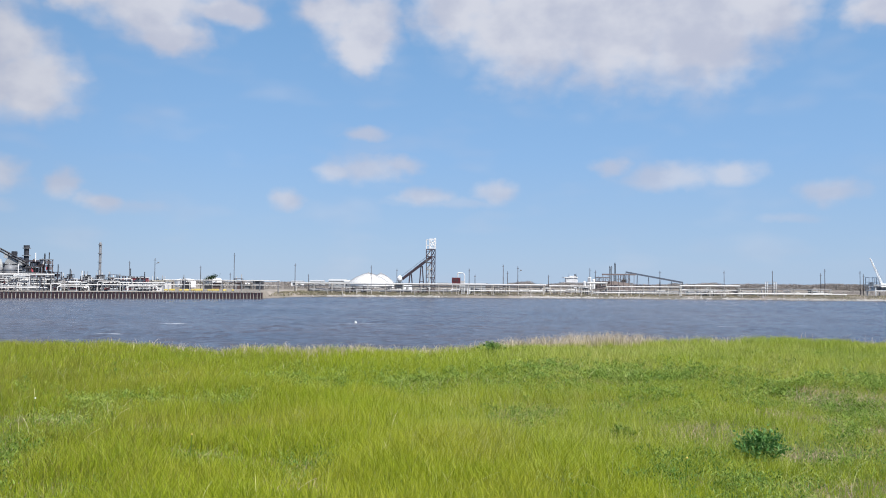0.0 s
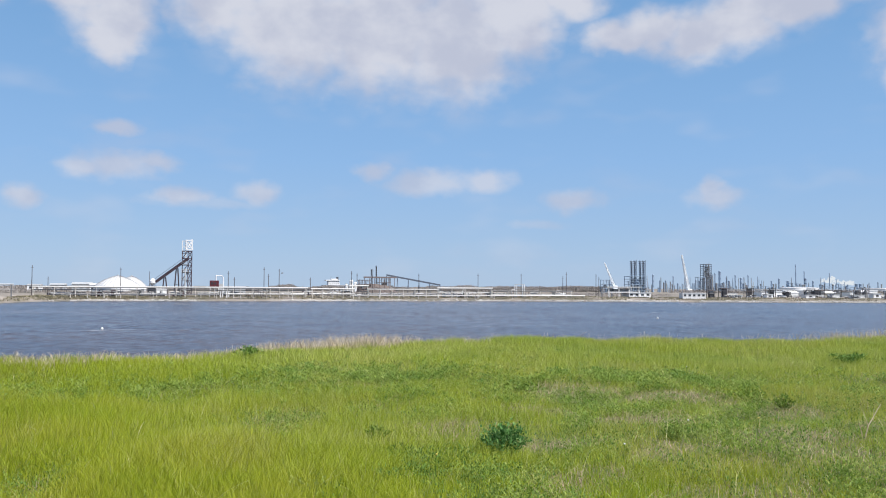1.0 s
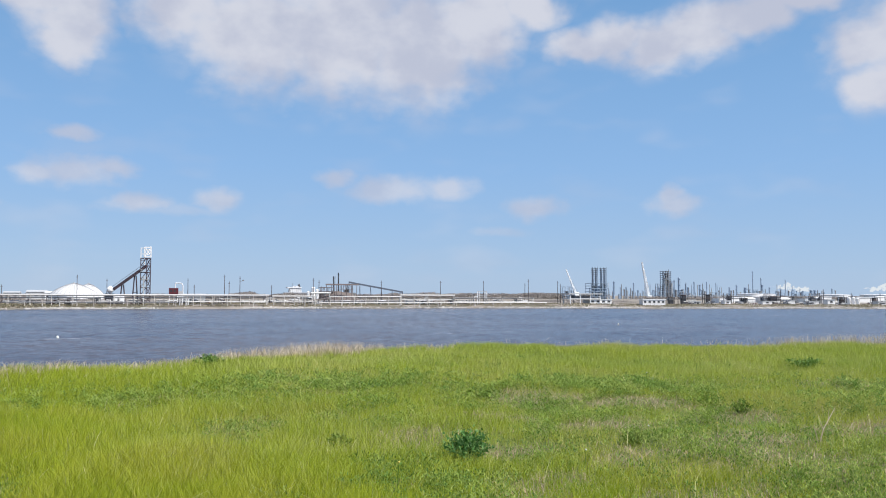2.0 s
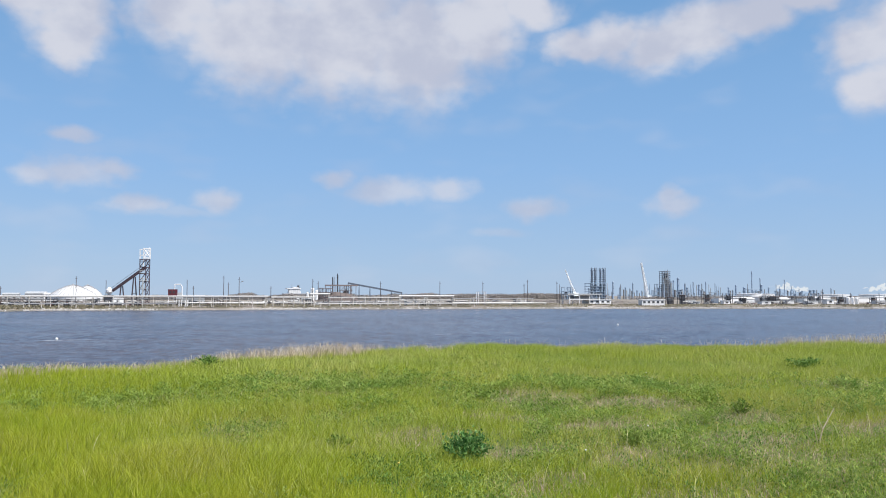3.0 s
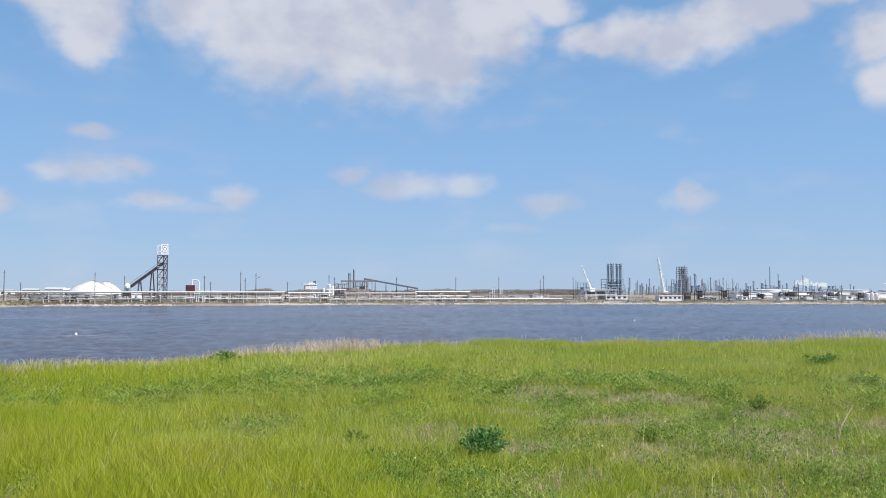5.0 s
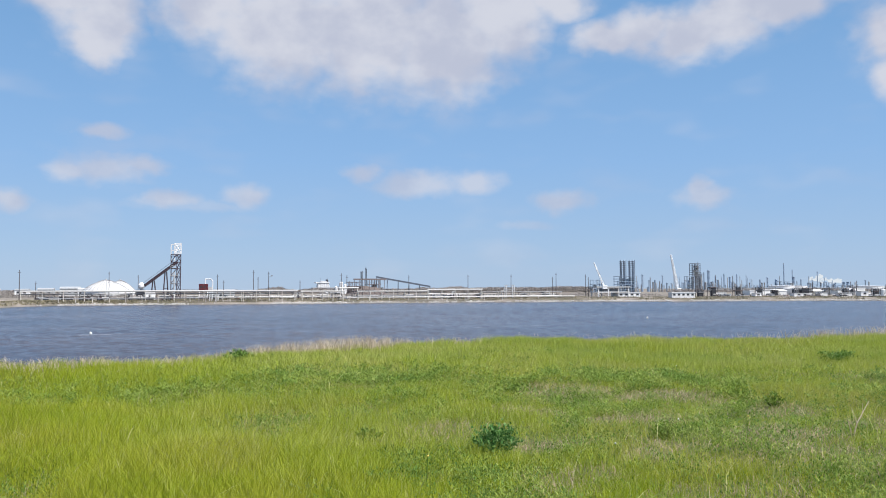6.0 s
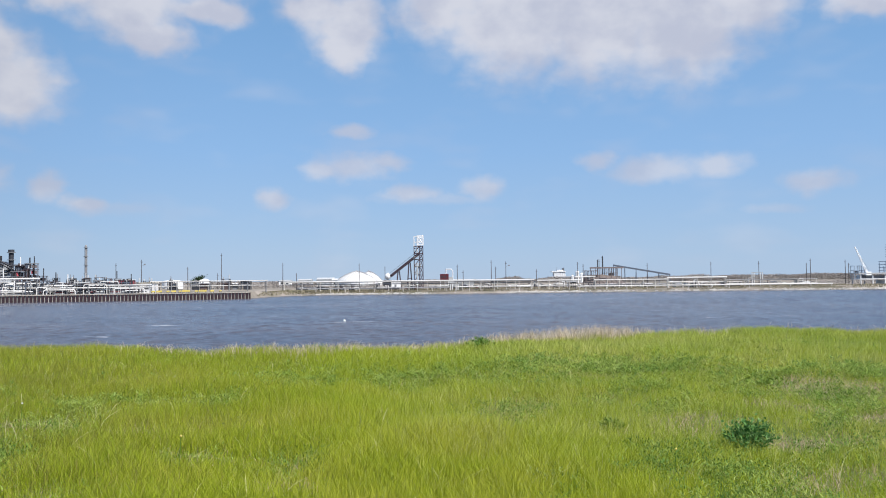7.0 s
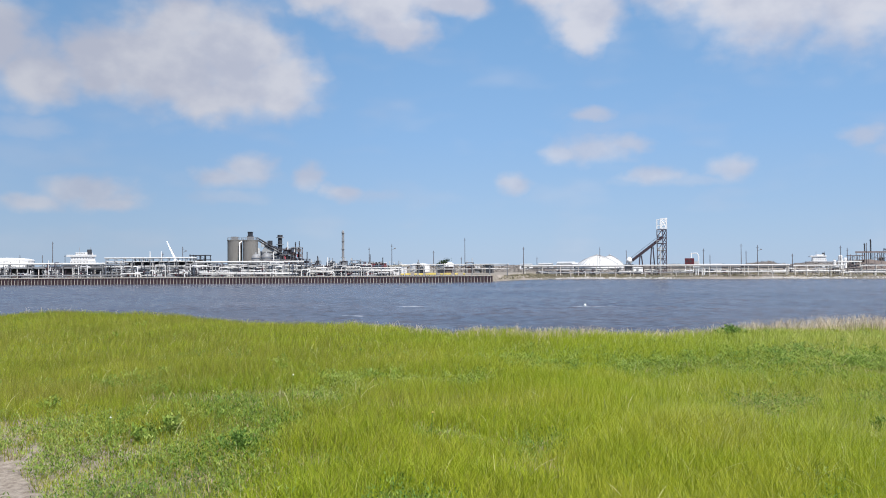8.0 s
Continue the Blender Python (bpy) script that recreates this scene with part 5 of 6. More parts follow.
# ---- the headframe with its inclined conveyor ----
def headframe():
    t = thing("conveyor_tower", -5.2, 360, LAND, "tall rusty lattice tower with a white steel head", "tower")
    z0, zw, top = -0.3, 18.2, 22.5
    half = 1.85
    for sx in (-half, 0.35, half):
        for sy in (-2, 2):
            bm = bmesh.new()
            box(bm, sx - 0.14, sy - 0.14, z0, sx + 0.14, sy + 0.14, zw)
            part("leg", bm, HEAD, t)
    levels = [0.3, 3.4, 6.5, 9.6, 12.6, 15.2, zw]
    for a, b in zip(levels, levels[1:]):
        for sy in (-2, 2):
            bm = bmesh.new()
            rod(bm, (0.35, sy, a), (half, sy, b), 0.13, 5)
            rod(bm, (half, sy, a), (0.35, sy, b), 0.13, 5)
            rod(bm, (-half, sy, a), (0.35, sy, b), 0.11, 5)
            part("brace", bm, HEAD, t)
        bm = bmesh.new()
        for sy in (-2, 2):
            box(bm, -half, sy - 0.13, b - 0.26, half, sy + 0.13, b)
        for sx in (-half, half):
            box(bm, sx - 0.13, -2, b - 0.26, sx + 0.13, 2, b)
        part("girder", bm, HEAD, t)
    for zz, w in ((2.6, 3.4), (6.5, 2.4), (9.6, 2.8), (12.6, 2.0)):
        bm = bmesh.new()
        box(bm, -half - 0.2, -2.5, zz, -half + w, -2.1, zz + 0.12)
        for k in range(5):
            box(bm, -half - 0.2 + k * w / 4, -2.5, zz + 0.12, -half - 0.12 + k * w / 4, -2.42, zz + 1.1)
        box(bm, -half - 0.2, -2.5, zz + 1.0, -half + w, -2.42, zz + 1.12)
        part("walkway", bm, random.choice((POST, GALV)), t, "pale railed walkway")
    bm = bmesh.new()
    rod(bm, (-0.6, -2.3, -0.2), (-0.6, -2.3, 11.0), 0.22, 8)
    part("chute", bm, GALV, t, "pale vertical chute")
    # white head: a narrow mast at one side and a square frame with crossed bracing
    for sx in (-half, -half + 1.3):
        bm = bmesh.new()
        box(bm, sx - 0.2, -1.6, 15.4, sx + 0.2, -1.2, top - 0.3)
        part("mast", bm, WHITE, t, "white steel mast")
    for zz in (17.0, 19.6, top - 0.5):
        bm = bmesh.new()
        box(bm, -half, -1.62, zz, -half + 1.3, -1.18, zz + 0.3)
        part("mast_rung", bm, WHITE, t)
    bm = bmesh.new()
    x0, x1, b, c = -0.45, half + 0.15, 18.7, 22.4
    for sx in (x0, x1):
        box(bm, sx - 0.18, -1.7, b, sx + 0.18, -1.25, c)
    for zz in (b, c):
        box(bm, x0 - 0.25, -1.72, zz - 0.25, x1 + 0.25, -1.23, zz + 0.25)
    part("head_frame", bm, WHITE, t, "white square head frame")
    bm = bmesh.new()
    rod(bm, (x0, -1.5, b), (x1, -1.5, c), 0.24, 5)
    rod(bm, (x1, -1.5, b), (x0, -1.5, c), 0.24, 5)
    part("head_brace", bm, WHITE, t, "white crossed bracing")
    bm = bmesh.new()
    cx, cz, n = (x0 + x1) / 2, (b + c) / 2, 14
    for k in range(n):
        p, q = 2 * math.pi * k / n, 2 * math.pi * (k + 1) / n
        rod(bm, (cx + 0.95 * math.cos(p), -1.6, cz + 1.1 * math.sin(p)), (cx + 0.95 * math.cos(q), -1.6, cz + 1.1 * math.sin(q)), 0.16, 5)
    part("sheave", bm, WHITE, t, "white round sheave wheel")
    bm = bmesh.new()
    rod(bm, (x1 - 0.6, -1.5, c), (x1 - 0.1, -1.5, c + 0.5), 0.14, 5)
    part("jib", bm, WHITE, t)

    t = thing("inclined_conveyor", -17.4, 359, LAND, "dark enclosed conveyor gallery climbing to the tower", "conveyor")
    a, b = Vector((0.4, 0, 5.6)), Vector((12.6, 0, 15.1))
    d = (b - a).normalized()
    up = Vector((-d.z, 0, d.x))
    bm = bmesh.new()
    for q in (a, b):
        for sy in (-1.0, 1.0):
            bm.verts.new(q + up * 0.55 + Vector((0, sy, 0))), bm.verts.new(q - up * 0.55 + Vector((0, sy, 0)))
    bmesh.ops.convex_hull(bm, input=bm.verts)
    part("gallery", bm, HEAD, t)
    for k in range(14):
        p = a.lerp(b, (k + 0.5) / 14)
        bm = bmesh.new()
        rod(bm, p + up * 0.6 + Vector((0, -1.05, 0)), p - up * 0.6 + Vector((0, -1.05, 0)), 0.07, 5)
        part("rib", bm, HEAD, t)
    bm = bmesh.new()
    rod(bm, a + up * 1.15 + Vector((0, -0.9, 0)), b + up * 1.15 + Vector((0, -0.9, 0)), 0.06, 5)
    part("handrail", bm, HEAD, t)
    for px, top_z in ((8.4, 11.2), (3.8, 7.6)):
        for lx in (-1.1, 1.1):
            bm = bmesh.new()
            rod(bm, (px + lx, 0, -0.4), (px + lx * 0.25, 0, top_z), 0.24, 6)
            part("support_leg", bm, HEAD, t)
        bm = bmesh.new()
        rod(bm, (px - 0.8, 0, top_z * 0.4), (px + 0.8, 0, top_z * 0.4), 0.12, 5)
        part("tie", bm, HEAD, t)

    t = thing("transfer_house", -18.4, 359, LAND, "small dark transfer house with a white hopper on top", "building")
    bm = bmesh.new()
    box(bm, -1.6, -1.6, -0.4, 1.8, 1.8, 4.0)
    part("wall", bm, STEEL, t)
    bm = bmesh.new()
    lathe(bm, 0.2, 0, [(0.5, 4.0), (1.3, 5.2), (1.3, 5.9), (0.4, 7.0)], 12)
    part("hopper", bm, WHITE, t, "white hopper")
    t = thing("generator_cabin", -14.8, 357, LAND, "white cabin under the conveyor", "cabin")
    bm = bmesh.new()
    box(bm, -2.0, -1.2, -0.3, 2.0, 1.2, 2.9)
    part("wall", bevelled(bm, 0.06), WHITE, t)
    bm = bmesh.new()
    box(bm, -0.5, -1.25, 0, 0.5, -1.19, 2.1)
    part("door", bm, GREY, t)


headframe()


def red_container():
    t = thing("red_control_box", 5.6, 360, LAND, "dark red steel box raised on white legs", "control room")
    bm = bmesh.new()
    box(bm, -1.8, -1.3, 3.2, 1.8, 1.3, 6.3)
    part("cabin", bevelled(bm, 0.06), RED, t)
    for sx in (-1.6, 1.6):
        for sy in (-1.1, 1.1):
            bm = bmesh.new()
            box(bm, sx - 0.13, sy - 0.13, -0.3, sx + 0.13, sy + 0.13, 3.2)
            part("leg", bm, WHITE, t)
    for wx in (-0.9, 0.4):
        bm = bmesh.new()
        box(bm, wx - 0.35, -1.34, 4.7, wx + 0.35, -1.28, 5.5)
        part("window", bm, STEEL, t)
    t = thing("pipe_portal", 7.2, 361, LAND, "white pipe portal beside the red box", "pipe")
    for sx in (-0.9, 2.0):
        bm = bmesh.new()
        rod(bm, (sx, 0, -0.3), (sx, 0, 8.4 if sx < 0 else 7.4), 0.2, 8)
        part("riser", bm, WHITE, t)
    bm = bmesh.new()
    rod(bm, (-0.9, 0, 8.3), (1.4, 0, 8.3), 0.2, 8)
    rod(bm, (1.4, 0, 8.3), (2.0, 0, 7.4), 0.2, 8)
    part("crosspipe", bm, WHITE, t)
    bm = bmesh.new()
    box(bm, 0.2, -1.1, 2.4, 2.0, 1.1, 5.0)
    part("platform", bm, GALV, t)


red_container()

# ---- the long pipeway of the far bank ----
for x0, y0, x1, y1, step, pipes, label in (
        (-57, 331, 40, 335, 6.5, [(3.5, 0, 0.30), (3.5, 0.8, 0.24), (2.5, 0.4, 0.16)], "long white pipeway on slim posts over the grassy bank"),
        (10, 330.5, 39, 330.5, 4.2, [(3.3, 0, 0.24), (1.1, 0, 0.22)], "white double pipeway like a fence"),
        (-50, 328.5, 6, 329.5, 5.2, [(0.9, 0, 0.2), (0.9, 0.7, 0.16)], "low pale pipes on short supports over the bank"),
        (42, 332, 58, 332, 3.6, [(3.2, 0, 0.24), (1.2, 0.3, 0.22)], "white double pipeway like a fence"),
        (57.4, 335, 64.2, 335, 6.8, [(4.5, 0, 0.26)], "white pipe portal over the bank road"),
        (64.5, 334, 93, 334, 4.6, [(3.1, 0, 0.24), (1.3, 0.4, 0.22)], "white double pipeway near the water"),
        (93.5, 334, 116, 334, 4.6, [(3.7, 0, 0.27), (2.0, 0.5, 0.2)], "white pipeway on slim posts"),
        (60, 330, 156, 330, 8, [(0.75, 0, 0.22)], "single low pale pipe along the bank"),
        (116.5, 334, 152, 334, 6, [(2.6, 0, 0.2), (1.0, 0.4, 0.18)], "thin pale pipeway near the water")):
    pipe_run((x0, y0, LAND), (x1, y1, LAND), step, pipes, label, 0.13, POST)


def gantry(x, y, w, hgt):
    t = thing("pipe_gantry", x, y, near_land(x, y), "white upright pipe gantry with twin risers", "gantry")
    for sx in (-w / 2, -w / 2 + 0.8, w / 2 - 0.8, w / 2):
        bm = bmesh.new()
        rod(bm, (sx, 0, -0.4), (sx, 0, hgt - abs(sx) * 0.1), 0.17, 8)
        part("riser", bm, WHITE, t)
    for zz in (hgt * 0.62, hgt - 0.3):
        bm = bmesh.new()
        box(bm, -w / 2, -0.2, zz, w / 2, 0.2, zz + 0.2)
        part("beam", bm, GALV, t)


gantry(129, 335, 4.2, 5.6)
gantry(9, 333, 3.0, 2.8)


def platform_house():
    t = thing("loading_platform", 181, 345, 1.4, "raised grey loading platform with a wide flat roof", "platform")
    bm = bmesh.new()
    box(bm, -8.5, -4, 4.4, 8.5, 4, 4.9)
    part("roof", bm, GALV, t)
    for sx in (-7.4, -2.5, 2.5, 7.4):
        for sy in (-3.4, 3.4):
            bm = bmesh.new()
            box(bm, sx - 0.15, sy - 0.15, -0.3, sx + 0.15, sy + 0.15, 4.4)
            part("post", bm, WHITE, t)
    bm = bmesh.new()
    box(bm, -7.8, -3.6, 2.2, 7.8, 3.6, 2.6)
    part("deck", bm, WHITE, t)
    bm = bmesh.new()
    box(bm, -4.5, -2.0, 2.6, 3.5, 2.0, 3.9)
    part("cabin", bm, GREY, t)


platform_house()


# ---- stockpile, far conveyor and ships ----
def stockpile():
    t = thing("stockpile", 121, 600, LAND, "long dark stockpile beneath a conveyor frame", "stockpile")
    bm = bmesh.new()
    rings = []
    for k in range(15):
        u = -1 + 2 * k / 14
        hgt = max(0.3, (1 - abs(u) ** 2.2) * 6.5 + random.uniform(-0.5, 0.5))
        rings.append([bm.verts.new((u * 17 + random.uniform(-0.3, 0.3), -9 + 9 * q / 4 * 2, -0.4 + hgt * (1 - abs(q / 2 - 1) ** 1.3) + random.uniform(-0.2, 0.2))) for q in range(5)])
    for a, b in zip(rings, rings[1:]):
        for q in range(4):
            bm.faces.new((a[q], b[q], b[q + 1], a[q + 1]))
    part("heap", bm, COAL, t)
    for k in range(7):
        bm = bmesh.new()
        rod(bm, (-10 + k * 3.6, -9.5, -0.3), (-10 + k * 3.6, -9.5, 10.5), 0.2, 5)
        part("frame_post", bm, HAZED_BROWN, t)
    bm = bmesh.new()
    box(bm, -10.5, -10.2, 10.3, 13, -8.8, 11.3)
    part("gallery", bm, HAZED_BROWN, t)
    t = thing("far_conveyor", 129, 600, LAND, "long dark conveyor sloping down to the ground", "conveyor")
    a, b = Vector((0, 0, 12.6)), Vector((40, 0, 5.6))
    bm = bmesh.new()
    for q in (a, b):
        for sy in (-0.8, 0.8):
            for sz in (-0.55, 0.55):
                bm.verts.new(q + Vector((0, sy, sz)))
    bmesh.ops.convex_hull(bm, input=bm.verts)
    part("gallery", bm, MILL, t)
    for k in range(6):
        p = a.lerp(b, k / 5)
        bm = bmesh.new()
        rod(bm, (p.x - 0.6, 0, -0.3), (p.x, 0, p.z), 0.15, 5)
        rod(bm, (p.x + 0.6, 0, -0.3), (p.x, 0, p.z), 0.15, 5)
        part("support_leg", bm, MILL, t)


stockpile()
slim_column("thin_stack", 125.3, 620, 21.4, 0.5, "thin dark stack behind the stockpile", STEEL, decks=2)
slim_column("thin_stack", 122.0, 622, 18.9, 0.4, "thin dark stack behind the stockpile", STEEL, decks=2)


def ship(x, y, w, hgt, z, hull=STEEL):
    t = thing("ship", x, y, 0.0, "white ship's deckhouse with a dark funnel above the bank", "ship")
    bm = bmesh.new()
    box(bm, -w * 0.75, -5, -2, w * 1.5, 5, z)
    part("hull", bevelled(bm, 0.3), hull, t)
    for lo, hi, x0, x1 in ((0.0, 0.36, -0.36, 0.5), (0.364, 0.68, -0.34, 0.46), (0.864, 1.05, -0.12, 0.34)):
        bm = bmesh.new()
        box(bm, w * x0, -4, z + hgt * lo, w * x1, 4, z + hgt * hi)
        house = part("deckhouse", bevelled(bm, 0.1), WHITE, t)
        bm = bmesh.new()
        for k in range(6):
            cx = w * (x0 + (x1 - x0) * (k + 0.5) / 6)
            box(bm, cx - w * 0.025, -4.05, z + hgt * (lo * 0.45 + hi * 0.55), cx + w * 0.025, -3.95, z + hgt * (lo * 0.2 + hi * 0.8))
        part("window_row", bm, GREY, house, "row of grey windows")
    bm = bmesh.new()
    box(bm, -w * 0.52, -4.5, z + hgt * 0.684, w * 0.5, 4.5, z + hgt * 0.86)
    part("bridge_wing", bevelled(bm, 0.1), WHITE, t)
    bm = bmesh.new()
    lathe(bm, w * 0.36, 0, [(w * 0.10, z + hgt * 0.86), (w * 0.085, z + hgt * 1.3)], 12)
    part("funnel", bm, STEEL, t, "dark funnel")
    for mx_ in (-w * 0.1, w * 0.42):
        bm = bmesh.new()
        rod(bm, (mx_, 0, z + hgt * 0.9), (mx_, 0, z + hgt * 1.5), 0.14, 5)
        part("mast", bm, GREY, t)


ship(-410, 520, 18, 8.5, 7.2)
ship(116, 775, 12.5, 5.6, 6.9, GREY)


# ---- cranes and the refinery in the distance ----
def crane(x, y, foot, tip, label, mat=WHITE, w=1.3):
    """A lattice boom that leans from its machine house; foot and tip are (sideways, height)."""
    z = near_land(x, y)
    t = thing("crane", x, y, z, label, "crane", "cranes beyond the bank")
    a, b = Vector((foot[0], 0, foot[1])), Vector((tip[0], 0, tip[1]))
    d = (b - a).normalized()
    side = Vector((-d.z, 0, d.x)) * w / 2
    for sgn in (-1, 1):
        for sy in (-w / 2, w / 2):
            bm = bmesh.new()
            rod(bm, a + side * sgn + Vector((0, sy, 0)), b + side * sgn * 0.35 + Vector((0, sy * 0.35, 0)), w * 0.2, 5)
            part("chord", bm, mat, t)
    n = 12
    bm = bmesh.new()
    for k in range(n):
        p, q = a.lerp(b, k / n), a.lerp(b, (k + 1) / n)
        f0, f1 = 1 - 0.65 * k / n, 1 - 0.65 * (k + 1) / n
        sg = 1 if k % 2 else -1
        for sy in (-w / 2, w / 2):
            rod(bm, p + side * sg * f0 + Vector((0, sy * f0, 0)), q - side * sg * f1 + Vector((0, sy * f1, 0)), w * 0.1, 4)
    part("lacing", bm, mat, t)
    bm = bmesh.new()
    box(bm, foot[0] - 1.5, -1.6, 1.2, foot[0] + 3.0, 1.6, max(3.6, foot[1] + 0.4))
    part("machine_house", bevelled(bm, 0.1), mat, t)
    bm = bmesh.new()
    box(bm, foot[0] - 2.2, -2.2, -0.3, foot[0] + 3.4, 2.2, 1.2)
    part("carrier", bm, STEEL, t)
    bm = bmesh.new()
    rod(bm, b, (foot[0] + 2.6, 0, max(3.4, foot[1])), 0.08, 4)
    part("pendant", bm, GREY, t)


crane(-359, 560, (0, 8.0), (-8, 22.6), "white harbour crane with a raised boom", BOOM, 1.0)
crane(361, 700, (0, 6.0), (-9.5, 27.2), "pale crane with a slanting boom far off", BOOM)
crane(437.5, 700, (0, 2.5), (-6.9, 35), "tall white crane boom rising above the refinery", BOOM, 2.0)


def heater_block(x, y, w, top, floors, label, name="process_structure", mat=HAZED_STEEL, bays=3):
    z = near_land(x, y)
    hgt = top - z
    t = thing(name, x, y, z, label, "process structure", "refinery structures")
    for k in range(bays + 1):
        for sy in (-w / 3, w / 3):
            sx = -w / 2 + w * k / bays
            bm = bmesh.new()
            box(bm, sx - 0.17, sy - 0.17, -0.4, sx + 0.17, sy + 0.17, hgt)
            part("column", bm, mat, t)
    for k in range(floors):
        fz = hgt * (k + 1) / floors
        bm = bmesh.new()
        box(bm, -w / 2 - 0.4, -w / 3 - 0.4, fz - 0.4, w / 2 + 0.4, w / 3 + 0.4, fz)
        part("floor_plate", bm, mat, t)
    for k in range(floors - 1):
        bm = bmesh.new()
        fz = hgt * (k + 0.15) / floors
        cx = random.uniform(-w * 0.2, w * 0.2)
        lathe(bm, cx, 0, [(w * 0.22, max(0, fz)), (w * 0.22, fz + hgt / floors * 0.65), (w * 0.1, fz + hgt / floors * 0.8)], 10)
        part("drum", bm, random.choice((GREY, mat, GALV)), t)
    for k in range(floors):
        for sgn in (-1, 1):
            bm = bmesh.new()
            z0_, z1_ = hgt * k / floors, hgt * (k + 1) / floors - 0.4
            rod(bm, (sgn * w / 2, -w / 3, z0_), (sgn * w / 6, -w / 3, z1_), 0.1, 5)
            part("brace", bm, mat, t)
        if random.random() < 0.8:
            bm = bmesh.new()
            px = random.uniform(-w / 2, w / 2)
            rod(bm, (px, -w / 3 - 0.5, 0), (px, -w / 3 - 0.5, hgt * random.uniform(0.5, 1.08)), 0.22, 6)
            part("riser", bm, random.choice((GALV, GREY, mat)), t)
    return t


for hx, hy, hw, ht, hf in heater_like:
    heater_block(hx, hy, hw, ht, hf, "dark open process structure behind the quay", mat=STEEL)
slim_column("light_mast", -286, 420, 14.6, 0.3, "thin pale mast behind the quay", WHITE, decks=1)
slim_column("light_mast", -345, 520, 16.5, 0.35, "thin pale mast behind the quay", WHITE, decks=1)
heater_block(488.6, 750, 8.6, 30, 13, "tall dark open-floored process structure", mat=MILL)
heater_block(495.5, 752, 5.5, 20, 8, "narrow process structure beside the tall one")
heater_block(481, 748, 8, 17, 4, "lower process structure beside the tall one")
heater_block(384, 702, 17, 16.5, 6, "steel base structure beneath the twin towers")
for tx in (380.4, 389.2):
    t = thing("tower_platform", tx, 700, LAND, "dense steel platforms and bracing that tie two columns together", "platform", "platforms of the twin towers")
    for k in range(14):
        pz = 3.0 + k * 1.95
        bm = bmesh.new()
        box(bm, -2.9, -1.4, pz, 2.9, 1.4, pz + 0.28)
        part("deck", bm, MILL, t)
        bm = bmesh.new()
        rod(bm, (-2.7, -1.35, pz), (2.7, -1.35, pz + 1.95), 0.11, 4)
        part("brace", bm, HAZED_STEEL, t)
    for lx in (-2.75, 0, 2.75):
        bm = bmesh.new()
        box(bm, lx - 0.16, -1.4, -0.3, lx + 0.16, -1.1, 29.6)
        part("leg", bm, MILL, t)
    for dx in (-1.8, 1.8):
        slim_column("twin_tower", tx + dx, 700.4, 30.3, 1.0, "one of the tall paired columns with platforms", HAZED_STEEL, decks=5)
heater_block(356, 705, 9, 13, 3, "small process structure with dark drums")
for cx_, top, r in [(457.6, 20.2, 1.3), (472.5, 14.2, 1.0), (481.5, 19.1, 0.9), (532, 22.4, 1.0), (537.8, 25, 1.9), (546.3, 18.2, 1.0), (549.1, 14.5, 1.4), (557.2, 20.7, 0.9), (564.4, 17.7, 1.6),
                    (573.3, 20.8, 0.8), (602.8, 14.7, 0.9), (612.6, 17.3, 1.2), (623.9, 14.8, 2.0), (634.3, 33.3, 0.8), (645.6, 25.7, 0.7), (647, 18.1, 1.8), (657, 14.9, 1.1), (672.5, 13.7, 1.2),
                    (679.1, 24, 0.7), (701.7, 9.9, 1.4), (715, 12, 2.4), (720.5, 12, 2.2)]:
    slim_column("refinery_column", cx_, 800, top, r * 0.8, "grey refinery column with ring platforms in the distance", HAZED_STEEL, decks=3)
rr = random.Random(12)
for k in range(84):
    fx = rr.uniform(440, 735)
    slim_column("refinery_column", fx, 790 + rr.uniform(-30, 60), rr.uniform(6, 14.5), rr.uniform(0.4, 1.1), "short grey refinery column in the distance", rr.choice((HAZED_STEEL, GREY, GALV)), decks=2)
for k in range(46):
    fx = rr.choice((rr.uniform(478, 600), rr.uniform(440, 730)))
    slim_column("thin_riser", fx, 780 + rr.uniform(-40, 60), rr.uniform(8, 19), rr.uniform(0.25, 0.45), "thin pale refinery riser in the distance", rr.choice((HAZED_STEEL, GALV, GREY)), decks=1)
for k in range(12):
    fx = 520 + k * 17 + rr.uniform(-6, 6)
    heater_block(fx, 770 + rr.uniform(-15, 25), rr.uniform(6, 11), rr.uniform(6.5, 12), 3, "low open process structure of the refinery", bays=2)
pipe_run((470, 690, LAND), (700, 690, LAND), 14, [(3.4, 0, 0.35), (2.4, 0.8, 0.3)], "long pale pipeway before the refinery")


# ---- far woods, scrub and stones of the bank ----
def woods(name, x0, x1, y0, y1, top0, top1, n, label, seed):
    r = np.random.default_rng(seed)
    x, y = r.uniform(x0, x1, n), r.uniform(y0, y1, n)
    profile = top0 + (top1 - top0) * patches(x, y * 0.2, 13.0, seed)
    z = ground_z(x, y) - 0.3 + r.random(n) ** 0.8 * profile * 0.75
    tall = np.clip(profile, 0.5, 4.0)
    blades(name, x, y, r.uniform(0.18, 0.42, n) * tall, r.uniform(0.07, 0.16, n) * tall, BARE, label, "woods", 1.5, 2, (0, 0), z)


